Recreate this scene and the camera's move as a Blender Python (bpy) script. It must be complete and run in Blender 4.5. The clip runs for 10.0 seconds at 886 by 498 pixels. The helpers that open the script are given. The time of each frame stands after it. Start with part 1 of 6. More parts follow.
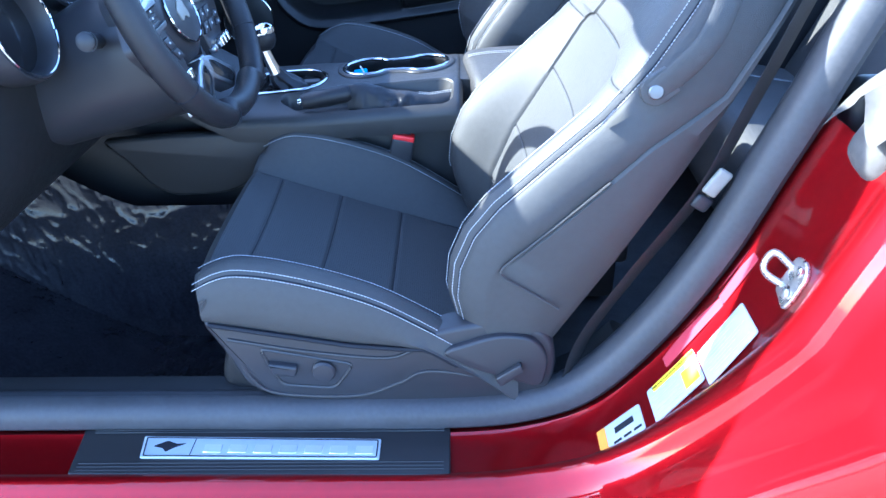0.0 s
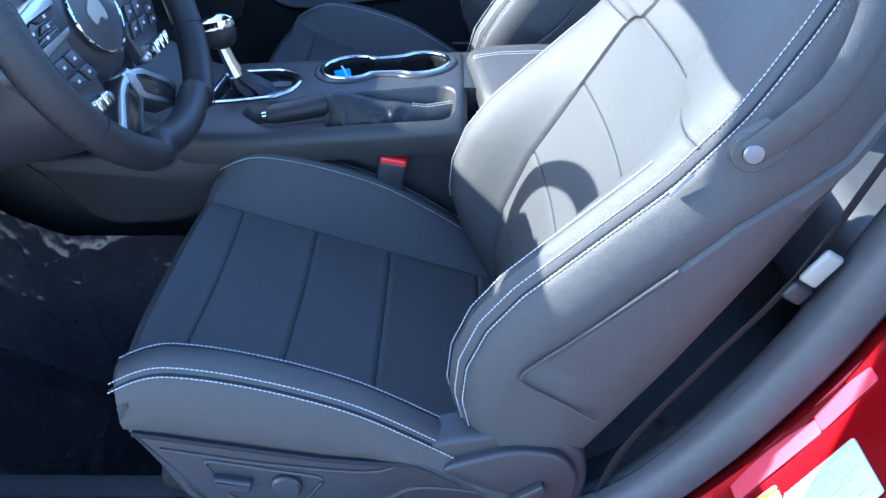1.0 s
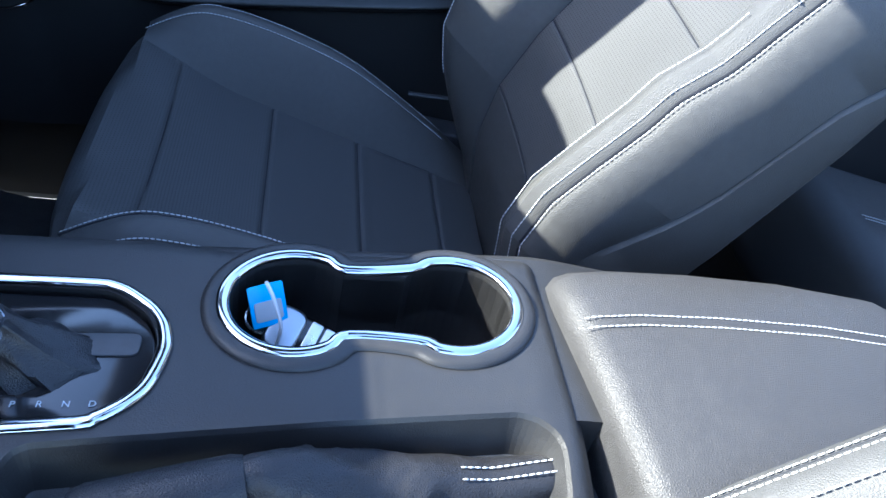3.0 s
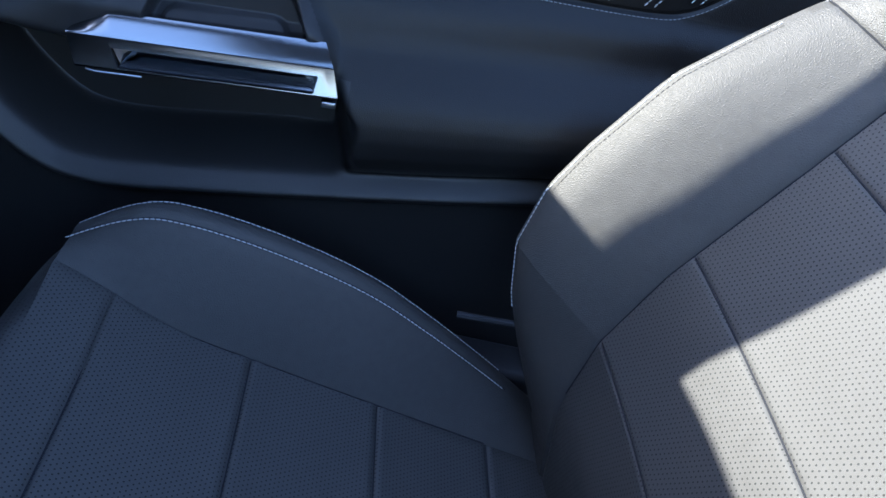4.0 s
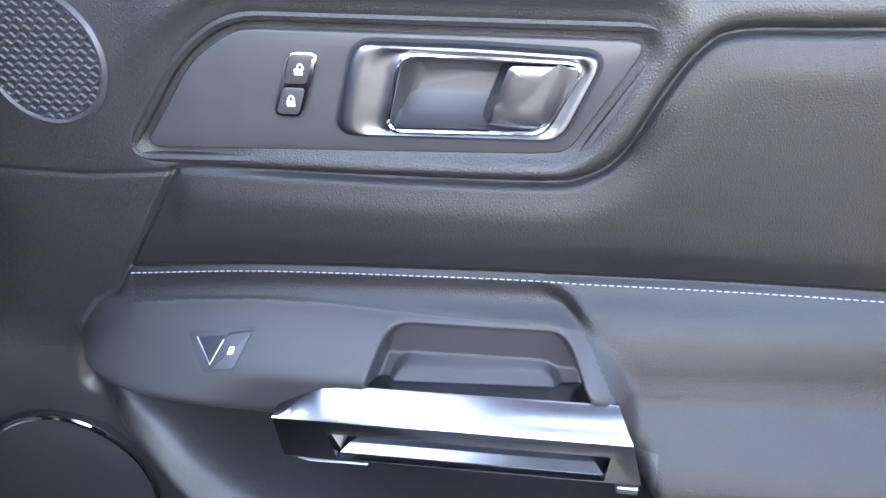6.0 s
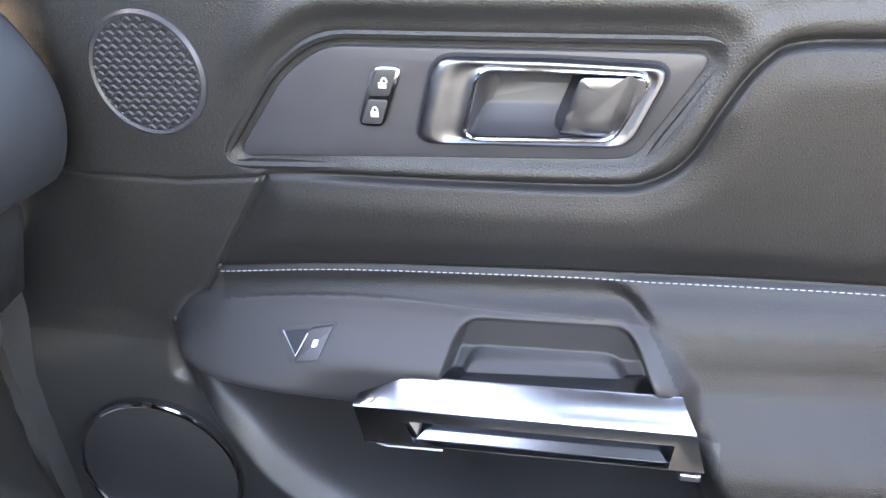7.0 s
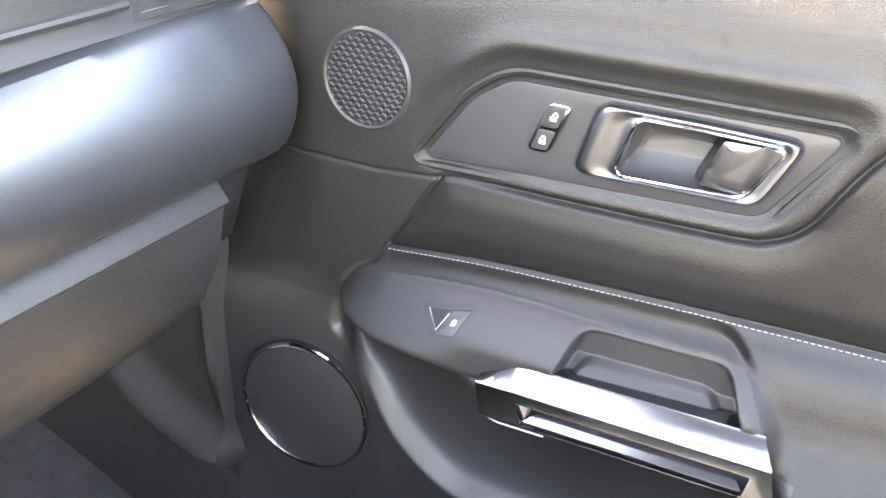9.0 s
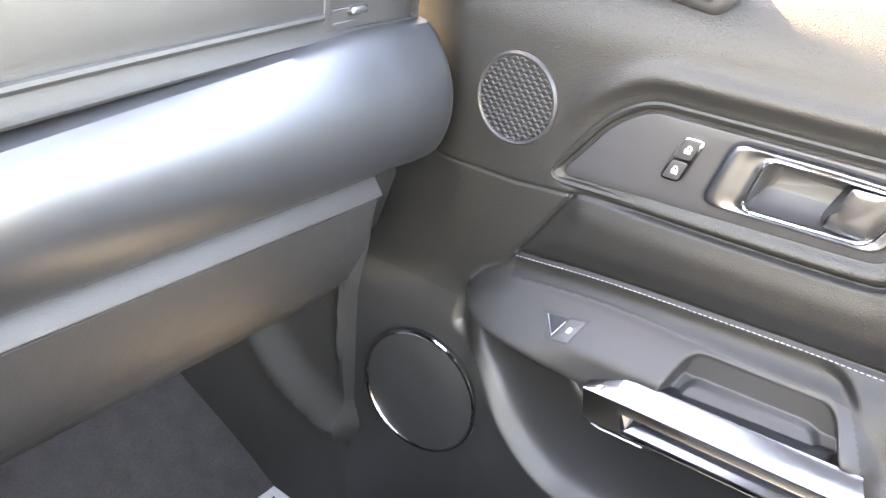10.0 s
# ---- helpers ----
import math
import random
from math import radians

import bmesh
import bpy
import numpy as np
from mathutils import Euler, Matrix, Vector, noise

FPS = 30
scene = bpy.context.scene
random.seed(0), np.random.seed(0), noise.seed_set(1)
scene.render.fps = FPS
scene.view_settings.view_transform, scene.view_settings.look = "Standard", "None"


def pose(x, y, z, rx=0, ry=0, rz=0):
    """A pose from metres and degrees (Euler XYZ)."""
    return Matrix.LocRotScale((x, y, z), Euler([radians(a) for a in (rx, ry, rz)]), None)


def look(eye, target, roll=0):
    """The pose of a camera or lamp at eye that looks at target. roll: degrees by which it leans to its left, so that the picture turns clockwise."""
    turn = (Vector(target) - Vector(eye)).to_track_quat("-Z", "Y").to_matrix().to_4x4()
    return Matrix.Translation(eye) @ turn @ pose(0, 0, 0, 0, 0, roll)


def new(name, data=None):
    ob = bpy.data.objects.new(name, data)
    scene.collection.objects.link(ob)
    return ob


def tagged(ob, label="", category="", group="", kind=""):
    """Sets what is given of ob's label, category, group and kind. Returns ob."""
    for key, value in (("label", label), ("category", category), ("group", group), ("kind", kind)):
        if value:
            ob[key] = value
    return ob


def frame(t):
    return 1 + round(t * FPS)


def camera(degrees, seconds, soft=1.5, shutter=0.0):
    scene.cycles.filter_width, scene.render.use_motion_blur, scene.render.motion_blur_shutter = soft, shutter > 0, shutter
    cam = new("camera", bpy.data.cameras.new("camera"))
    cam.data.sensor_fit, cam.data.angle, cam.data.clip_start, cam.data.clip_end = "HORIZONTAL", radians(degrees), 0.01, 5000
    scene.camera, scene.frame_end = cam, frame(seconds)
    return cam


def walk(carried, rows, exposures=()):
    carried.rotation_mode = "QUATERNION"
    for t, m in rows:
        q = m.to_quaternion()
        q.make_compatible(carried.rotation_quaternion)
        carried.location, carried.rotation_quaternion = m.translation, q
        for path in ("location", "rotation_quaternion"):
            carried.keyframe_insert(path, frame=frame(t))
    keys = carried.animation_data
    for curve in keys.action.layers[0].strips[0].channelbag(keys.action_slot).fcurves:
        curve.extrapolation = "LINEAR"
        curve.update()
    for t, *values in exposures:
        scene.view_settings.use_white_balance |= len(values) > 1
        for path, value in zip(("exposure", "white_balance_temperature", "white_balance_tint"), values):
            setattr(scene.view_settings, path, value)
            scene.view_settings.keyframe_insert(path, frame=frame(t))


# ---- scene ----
cam = camera(60.1, 10.0)
PATH = [
    (0, (0.111, -1.411, 0.639), (0.056, 0.302, -0.393), -1.8),
    (0.5, (0.102, -1.361, 0.631), (0.053, 0.33, -0.436), -1.3),
    (1, (0.096, -1.135, 0.616), (0.063, 0.527, -0.497), -0.8),
    (1.5, (0.063, -0.89, 0.617), (0.124, 0.755, -0.519), 2.1),
    (2, (-0.016, -0.681, 0.573), (0.188, 0.919, -0.61), 5.7),
    (2.2, (-0.026, -0.611, 0.563), (0.209, 0.955, -0.658), 7.1),
    (3.3, (-0.086, -0.242, 0.528), (0.365, 1.261, -0.712), 15.9),
    (3.5, (-0.077, -0.155, 0.508), (0.362, 1.37, -0.71), 16.3),
    (4, (-0.05, 0.04, 0.493), (0.25, 1.68, -0.611), 13.9),
    (4.5, (-0.045, 0.185, 0.469), (-0.023, 1.922, -0.522), 9.5),
    (5, (-0.08, 0.298, 0.485), (-0.227, 2.028, -0.508), 4.7),
    (5.5, (-0.1, 0.322, 0.518), (-0.355, 2.061, -0.435), 1.1),
    (5.7, (-0.105, 0.327, 0.534), (-0.376, 2.047, -0.45), 0.1),
    (7, (-0.126, 0.294, 0.568), (-0.533, 1.983, -0.422), -2.7),
    (7.5, (-0.129, 0.294, 0.565), (-0.564, 1.969, -0.437), -2.0),
    (8, (-0.123, 0.285, 0.571), (-0.627, 1.947, -0.42), -0.5),
    (8.5, (-0.115, 0.259, 0.588), (-0.731, 1.891, -0.389), 0.9),
    (9, (-0.105, 0.215, 0.598), (-0.855, 1.814, -0.342), 3.0),
    (9.5, (-0.094, 0.178, 0.61), (-0.953, 1.725, -0.322), 4.7),
    (10, (-0.091, 0.162, 0.613), (-1.099, 1.625, -0.306), 5.6),
]
EXPOSURES = [(0, 3.65, 4850, 11), (1.0, 3.4, 4950, 10), (1.5, 3.35, 5450, 8), (2.0, 3.0, 5450, 9), (3.3, 3.65, 5350, 11), (4.0, 3.35, 5550, 13), (4.5, 4.2, 5500, 18), (5.0, 5.25, 5700, 23), (5.6, 6.15, 7000, 22), (7, 6.0, 8800, 20), (8, 6.15, 9500, 20), (9, 6.4, 10400, 20), (9.5, 6.4, 10800, 20), (10, 6.6, 11100, 20)]
walk(cam, [(t, look(eye, target, roll)) for t, eye, target, roll in PATH], EXPOSURES)

# ---- light ----
world = bpy.data.worlds.new("sky")
scene.world = world
world.use_nodes = True
wn = world.node_tree
sky = wn.nodes.new("ShaderNodeTexSky")
sky.sky_type = "NISHITA"
sky.sun_disc = False
SUN_WAY = Vector((1.0, -0.173, -0.65)).normalized()
sky.sun_elevation = math.asin(-SUN_WAY.z)
sky.sun_rotation = math.atan2(-SUN_WAY.x, -SUN_WAY.y)
wn.links.new(sky.outputs[0], wn.nodes["Background"].inputs[0])
wn.nodes["Background"].inputs[1].default_value = 0.13
sun = new("sun", bpy.data.lights.new("sun", "SUN"))
sun.data.energy, sun.data.angle, sun.data.color = 3.6, radians(0.5), (1.0, 0.915, 0.70)
sun.matrix_world = look((-3, 0.7, 3), Vector((-3, 0.7, 3)) + SUN_WAY)


# ---- mesh helpers ----
def thing(name, label, category, at=(0, 0, 0), group="", kind=""):
    ob = new(name)
    ob.location = at
    ob.empty_display_size = 0.05
    return tagged(ob, label, category, group, kind)


def part(name, bm, material, parent=None, label="", smooth=True):
    """Link a bmesh in world coordinates as one mesh object under a thing or a part."""
    me = bpy.data.meshes.new(name)
    bmesh.ops.recalc_face_normals(bm, faces=bm.faces)
    for f in bm.faces:
        f.smooth = smooth
    bm.to_mesh(me)
    bm.free()
    me.materials.append(material)
    ob = new(name, me)
    if parent is not None:
        ob.parent = parent
        if parent.type == "EMPTY":
            ob.matrix_parent_inverse = Matrix.Translation(-Vector(parent.location))
    if smooth:
        sharpen(me)
    if label:
        ob["label"] = label
    return ob


def sharpen(me, angle=38):
    """Keep hard edges where faces meet at a steep angle."""
    bm = bmesh.new()
    bm.from_mesh(me)
    limit = radians(angle)
    for e in bm.edges:
        if len(e.link_faces) == 2 and e.calc_face_angle(0) > limit:
            e.smooth = False
    bm.to_mesh(me)
    bm.free()


def grid(rows, loop=False, keep=None):
    """Faces between rows of points; keep(i, j) picks the faces."""
    bm = bmesh.new()
    vs = [[bm.verts.new(p) for p in r] for r in rows]
    n = len(vs[0])
    for i in range(len(vs) - 1):
        for j in range(n if loop else n - 1):
            if keep is None or keep(i, j):
                k = (j + 1) % n
                bm.faces.new((vs[i][j], vs[i][k], vs[i + 1][k], vs[i + 1][j]))
    loose = [v for v in bm.verts if not v.link_faces]
    bmesh.ops.delete(bm, geom=loose, context="VERTS")
    return bm


def capped(rows):
    """A closed skin over rings of points, with both ends filled."""
    bm = grid(rows, loop=True)
    bm.verts.ensure_lookup_table()
    n = len(rows[0])
    bm.faces.new(bm.verts[:n])
    bm.faces.new(bm.verts[len(bm.verts) - n:])
    return bm


def join(*bms):
    out = bmesh.new()
    for b in bms:
        me = bpy.data.meshes.new("tmp")
        b.to_mesh(me)
        out.from_mesh(me)
        b.free()
        bpy.data.meshes.remove(me)
    return out


def smooth_path(pts, n=8, closed=False):
    """Catmull-Rom through the points."""
    pts = [Vector(p) for p in pts]
    m = len(pts)
    out = []
    for i in range(m if closed else m - 1):
        a = pts[(i - 1) % m] if closed or i > 0 else pts[i] * 2 - pts[i + 1]
        b, c = pts[i], pts[(i + 1) % m]
        d = pts[(i + 2) % m] if closed or i + 2 < m else c * 2 - b
        for k in range(n):
            t = k / n
            out.append(0.5 * (2 * b + (c - a) * t + (2 * a - 5 * b + 4 * c - d) * t * t + (3 * b - a - 3 * c + d) * t ** 3))
    if not closed:
        out.append(pts[-1])
    return out


def tube(path, r, n=8, closed=False, flat=1.0, up=(0, 0, 1), taper=None):
    """A round or flattened rod along a path; flat scales it along up."""
    path = [Vector(p) for p in path]
    m = len(path)
    rings = []
    up = Vector(up)
    for i, p in enumerate(path):
        a = path[(i - 1) % m] if closed or i > 0 else p
        b = path[(i + 1) % m] if closed or i < m - 1 else p
        d = (b - a).normalized()
        side = d.cross(up)
        side = side.normalized() if side.length > 1e-4 else d.orthogonal().normalized()
        top = side.cross(d).normalized()
        k = r * (taper[i] if taper else 1)
        rings.append([p + side * (k * math.cos(t)) + top * (k * flat * math.sin(t)) for t in (2 * math.pi * q / n for q in range(n))])
    if closed:
        rings.append(rings[0])
        bm = grid(rings, loop=True)
        bmesh.ops.remove_doubles(bm, verts=bm.verts, dist=1e-6)
        return bm
    return capped(rings)


def rounded(poly, r, n=5):
    """A closed outline with its corners rounded."""
    poly = [Vector((*p, 0)) for p in poly]
    out = []
    m = len(poly)
    for i in range(m):
        a, b, c = poly[i - 1], poly[i], poly[(i + 1) % m]
        k = min(r, (a - b).length * 0.48, (c - b).length * 0.48)
        p, q = b + (a - b).normalized() * k, b + (c - b).normalized() * k
        for j in range(n + 1):
            t = j / n
            v = p * (1 - t) ** 2 + b * 2 * t * (1 - t) + q * t * t
            out.append((v.x, v.y))
    return out


def inset(poly, d):
    """The outline moved inwards by d."""
    pts = [Vector((*p, 0)) for p in poly]
    area = sum(a.x * b.y - b.x * a.y for a, b in zip(pts, pts[1:] + pts[:1]))
    s = 1 if area > 0 else -1
    out = []
    for i, p in enumerate(pts):
        e = (pts[(i + 1) % len(pts)] - pts[i - 1])
        e = e.normalized() if e.length else e
        out.append((p.x - e.y * d * s, p.y + e.x * d * s))
    return out


def prism(poly, at, d0, d1, bevel=0.0015, dome=0.0):
    """An outline raised from d0 to d1 with a soft edge; at(a, b, d) gives the place."""
    layers = [(poly, d0)]
    sgn = 1 if d1 > d0 else -1
    for k in range(4):
        t = k / 3 * math.pi / 2
        layers.append((inset(poly, bevel * (1 - math.cos(t))), d1 - sgn * bevel * (1 - math.sin(t))))
    return capped([[Vector(at(a, b, d)) for a, b in p] for p, d in layers])


def rbox(size, m, bevel=0.004, seg=3):
    bm = bmesh.new()
    bmesh.ops.create_cube(bm, size=1, matrix=Matrix.Diagonal((*size, 1)))
    bmesh.ops.bevel(bm, geom=bm.edges[:], offset=bevel, segments=seg, affect="EDGES", profile=0.5)
    bmesh.ops.transform(bm, matrix=m, verts=bm.verts)
    return bm


def lathe(profile, m, n=32):
    """Radius and height pairs turned round the local z."""
    return capped([[m @ Vector((r * math.cos(t), r * math.sin(t), h)) for t in (2 * math.pi * q / n for q in range(n))] for r, h in profile])


def axis(at, z, x=(0, 0, 1)):
    """A pose at a place whose local z points along z."""
    z = Vector(z).normalized()
    x = Vector(x)
    x = (x - z * x.dot(z))
    x = x.normalized() if x.length > 1e-5 else z.orthogonal().normalized()
    y = z.cross(x)
    m = Matrix((x, y, z)).transposed().to_4x4()
    m.translation = Vector(at)
    return m


def carve(ob, *cutters):
    """Cut closed bmeshes out of a mesh object."""
    temps = []
    for bm in cutters:
        bmesh.ops.recalc_face_normals(bm, faces=bm.faces)
        me = bpy.data.meshes.new("cutter")
        bm.to_mesh(me)
        bm.free()
        c = new("cutter", me)
        temps.append(c)
        mod = ob.modifiers.new("cut", "BOOLEAN")
        mod.operation, mod.object, mod.solver = "DIFFERENCE", c, "EXACT"
    bpy.context.view_layer.update()
    me = bpy.data.meshes.new_from_object(ob.evaluated_get(bpy.context.evaluated_depsgraph_get()))
    ob.modifiers.clear()
    ob.data = me
    sharpen(me, 30)
    for c in temps:
        old = c.data
        bpy.data.objects.remove(c)
        bpy.data.meshes.remove(old)
    return ob


def stitches(name, paths, material, parent, step=0.0046, length=0.0036, r=0.00065, label="pale grey thread stitching"):
    """Short thread stitches along paths, all of one seam set in one mesh."""
    verts, faces = [], []
    for path in paths:
        path = [Vector(p) for p in path]
        lens = [0.0]
        for a, b in zip(path, path[1:]):
            lens.append(lens[-1] + (b - a).length)
        xs, ys, zs = ([p[k] for p in path] for k in range(3))
        count = int(lens[-1] / step)
        for i in range(count):
            t0 = i * step
            a, b = (Vector((np.interp(t, lens, xs), np.interp(t, lens, ys), np.interp(t, lens, zs))) for t in (t0, t0 + length))
            d = (b - a).normalized()
            s = d.cross(Vector((0.31, 0.2, 0.93))).normalized()
            u = s.cross(d)
            k = len(verts)
            m = (a + b) / 2
            for c, q in ((a, 0.55), (m, 1.0), (b, 0.55)):
                for w in range(5):
                    g = 2 * math.pi * w / 5
                    verts.append(c + (s * math.cos(g) + u * math.sin(g)) * r * q)
            for ring in range(2):
                for w in range(5):
                    e = (w + 1) % 5
                    faces.append((k + ring * 5 + w, k + ring * 5 + e, k + ring * 5 + 5 + e, k + ring * 5 + 5 + w))
            faces.append(tuple(k + w for w in range(5)))
            faces.append(tuple(k + 10 + w for w in range(5)))
    me = bpy.data.meshes.new(name)
    me.from_pydata(verts, [], faces)
    me.materials.append(material)
    ob = new(name, me)
    ob.parent = parent
    if parent.type == "EMPTY":
        ob.matrix_parent_inverse = Matrix.Translation(-Vector(parent.location))
    return tagged(ob, label, kind="stuff")


def lettering(name, text, size, m, material, parent):
    """Words cut from the built-in font, as a thin mesh."""
    cu = bpy.data.curves.new("words", "FONT")
    cu.body, cu.size, cu.extrude, cu.align_x, cu.align_y = text, size, 0.0002, "CENTER", "CENTER"
    tmp = new("words", cu)
    bpy.context.view_layer.update()
    me = bpy.data.meshes.new_from_object(tmp.evaluated_get(bpy.context.evaluated_depsgraph_get()))
    bpy.data.objects.remove(tmp)
    bpy.data.curves.remove(cu)
    me.transform(m)
    me.materials.clear()
    me.materials.append(material)
    me.name = name
    ob = new(name, me)
    ob.parent = parent
    if parent.type == "EMPTY":
        ob.matrix_parent_inverse = Matrix.Translation(-Vector(parent.location))
    return ob


# ---- materials ----
def material(name, color, rough=0.5, metal=0.0, grain=0.0, grain_scale=900.0, stain=0.0, stain_scale=6.0, relief="noise", coat=0.0,
             rough_var=0.0, spec=0.5, holes=0.0, fabric=False):
    """A surface with a base colour, fine relief, broad stains and uneven gloss, all in metres."""
    mat = bpy.data.materials.new(name)
    mat.use_nodes = True
    nt = mat.node_tree
    b = nt.nodes["Principled BSDF"]
    b.inputs["Base Color"].default_value = (*color, 1)
    b.inputs["Roughness"].default_value = rough
    b.inputs["Metallic"].default_value = metal
    b.inputs["Specular IOR Level"].default_value = spec
    b.inputs["Coat Weight"].default_value = coat
    b.inputs["Coat Roughness"].default_value = 0.04
    co = nt.nodes.new("ShaderNodeNewGeometry").outputs["Position"]

    def node(kind, **ins):
        n = nt.nodes.new(kind)
        for k, v in ins.items():
            n.inputs[k.replace("_", " ")].default_value = v
        return n

    def link(a, c):
        nt.links.new(a, c)

    if stain or rough_var:
        big = node("ShaderNodeTexNoise", Scale=stain_scale, Detail=6.0, Roughness=0.6)
        link(co, big.inputs["Vector"])
        fine = node("ShaderNodeTexNoise", Scale=stain_scale * 14, Detail=3.0)
        link(co, fine.inputs["Vector"])
        mixn = node("ShaderNodeMath")
        mixn.operation = "MULTIPLY"
        link(big.outputs["Fac"], mixn.inputs[0])
        link(fine.outputs["Fac"], mixn.inputs[1])
        if stain:
            ramp = nt.nodes.new("ShaderNodeMapRange")
            ramp.inputs["From Min"].default_value, ramp.inputs["From Max"].default_value = 0.12, 0.42
            ramp.inputs["To Min"].default_value, ramp.inputs["To Max"].default_value = 1 - stain, 1 + stain
            link(mixn.outputs[0], ramp.inputs["Value"])
            tint = node("ShaderNodeVectorMath")
            tint.operation = "SCALE"
            tint.inputs[0].default_value = color
            link(ramp.outputs[0], tint.inputs["Scale"])
            link(tint.outputs[0], b.inputs["Base Color"])
        if rough_var:
            rr = nt.nodes.new("ShaderNodeMapRange")
            rr.inputs["From Min"].default_value, rr.inputs["From Max"].default_value = 0.12, 0.42
            rr.inputs["To Min"].default_value, rr.inputs["To Max"].default_value = max(0.02, rough - rough_var), rough + rough_var
            link(mixn.outputs[0], rr.inputs["Value"])
            link(rr.outputs[0], b.inputs["Roughness"])
    height = None
    if grain:
        if relief == "leather":
            n1 = node("ShaderNodeTexVoronoi", Scale=grain_scale)
            n1.feature = "DISTANCE_TO_EDGE"
            link(co, n1.inputs["Vector"])
            height = n1.outputs["Distance"]
        else:
            n1 = node("ShaderNodeTexNoise", Scale=grain_scale, Detail=4.0, Roughness=0.6)
            link(co, n1.inputs["Vector"])
            height = n1.outputs["Fac"]
        bump = node("ShaderNodeBump", Strength=grain, Distance=0.0012)
        link(height, bump.inputs["Height"])
        link(bump.outputs[0], b.inputs["Normal"])
    return mat, nt, b


def leather(name, color, rough=0.48):
    return material(name, color, rough, grain=0.42, grain_scale=620, relief="leather", stain=0.10, stain_scale=9, rough_var=0.06, spec=0.26)[0]


def perforated(name, color, rough, turn):
    """Leather pierced by rows of small holes; turn lays the rows on the tilted seat face."""
    mat, nt, b = material(name, color, rough, grain=0.15, grain_scale=800, relief="leather", rough_var=0.05, stain=0.08, stain_scale=9, spec=0.28)
    geo = nt.nodes.new("ShaderNodeNewGeometry")
    mp = nt.nodes.new("ShaderNodeMapping")
    mp.vector_type = "POINT"
    mp.inputs["Rotation"].default_value = (0, radians(turn), 0)
    nt.links.new(geo.outputs["Position"], mp.inputs["Vector"])
    sep = nt.nodes.new("ShaderNodeSeparateXYZ")
    nt.links.new(mp.outputs[0], sep.inputs[0])

    def m(op, a, c=None):
        n = nt.nodes.new("ShaderNodeMath")
        n.operation = op
        for k, v in enumerate((a, c)):
            if v is None:
                continue
            if isinstance(v, (int, float)):
                n.inputs[k].default_value = v
            else:
                nt.links.new(v, n.inputs[k])
        return n.outputs[0]

    step = 0.0041
    u = m("DIVIDE", sep.outputs["X"], step * 0.8)
    row = m("FLOOR", u)
    shift = m("MULTIPLY", m("MODULO", m("ABSOLUTE", row), 2.0), 0.5)
    v = m("ADD", m("DIVIDE", sep.outputs["Y"], step), shift)
    du = m("SUBTRACT", m("FRACT", u), 0.5)
    dv = m("SUBTRACT", m("FRACT", v), 0.5)
    r2 = m("ADD", m("MULTIPLY", m("MULTIPLY", du, du), 0.64), m("MULTIPLY", dv, dv))
    hole = m("LESS_THAN", r2, 0.027)
    mix = nt.nodes.new("ShaderNodeMix")
    mix.data_type = "RGBA"
    nt.links.new(hole, mix.inputs["Factor"])
    old = b.inputs["Base Color"].links[0].from_socket
    nt.links.new(old, mix.inputs["A"])
    mix.inputs["B"].default_value = (0.005, 0.005, 0.006, 1)
    nt.links.new(mix.outputs["Result"], b.inputs["Base Color"])
    return mat


LEATHER = leather("black_leather", (0.043, 0.0425, 0.0415), 0.58)
GAITER = leather("soft_gaiter_leather", (0.015, 0.015, 0.017), 0.34)
LID = leather("armrest_leather", (0.030, 0.029, 0.029), 0.52)
INSERT = perforated("perforated_leather_cushion", (0.040, 0.040, 0.040), 0.60, -19)
INSERT_BACK = perforated("perforated_leather_back", (0.040, 0.040, 0.040), 0.60, 60)
PLASTIC = material("black_grained_plastic", (0.016, 0.0158, 0.0163), 0.44, grain=0.25, grain_scale=800, rough_var=0.06, stain=0.08, spec=0.38)[0]
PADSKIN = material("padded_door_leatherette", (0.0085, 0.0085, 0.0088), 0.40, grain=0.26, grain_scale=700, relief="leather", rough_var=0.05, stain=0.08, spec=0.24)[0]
SOFT = material("soft_touch_door_skin", (0.0095, 0.0095, 0.0098), 0.45, grain=0.34, grain_scale=560, relief="leather", rough_var=0.05, stain=0.08, spec=0.36)[0]
SMOOTH = material("satin_dark_plastic", (0.022, 0.022, 0.025), 0.42, grain=0.06, grain_scale=1500, rough_var=0.05, stain=0.06, spec=0.36)[0]
GLOSSY = material("gloss_black_plastic", (0.012, 0.012, 0.013), 0.12, stain=0.1)[0]
CHROME = material("bright_chrome", (0.50, 0.51, 0.53), 0.11, 1.0, rough_var=0.04)[0]
PULLMETAL = material("polished_pull_metal", (0.195, 0.207, 0.225), 0.20, 1.0, rough_var=0.02, stain_scale=25)[0]
DOORTHREAD = material("grey_door_thread", (0.20, 0.205, 0.215), 0.7)[0]
TAGCLOTH = material("pale_woven_tag", (0.13, 0.13, 0.135), 0.8, grain=0.3, grain_scale=1800)[0]
ARMSKIN = material("satin_armrest_plastic", (0.0165, 0.0162, 0.017), 0.50, grain=0.08, grain_scale=1300, rough_var=0.05, stain=0.08, stain_scale=20, spec=0.32)[0]
HANDLE = material("brushed_handle_metal", (0.135, 0.145, 0.165), 0.33, 1.0, stain=0.03, rough_var=0.05)[0]
KICK = material("matte_footwell_plastic", (0.020, 0.0192, 0.0185), 0.66, grain=0.3, grain_scale=700, rough_var=0.06, stain=0.12, spec=0.22)[0]
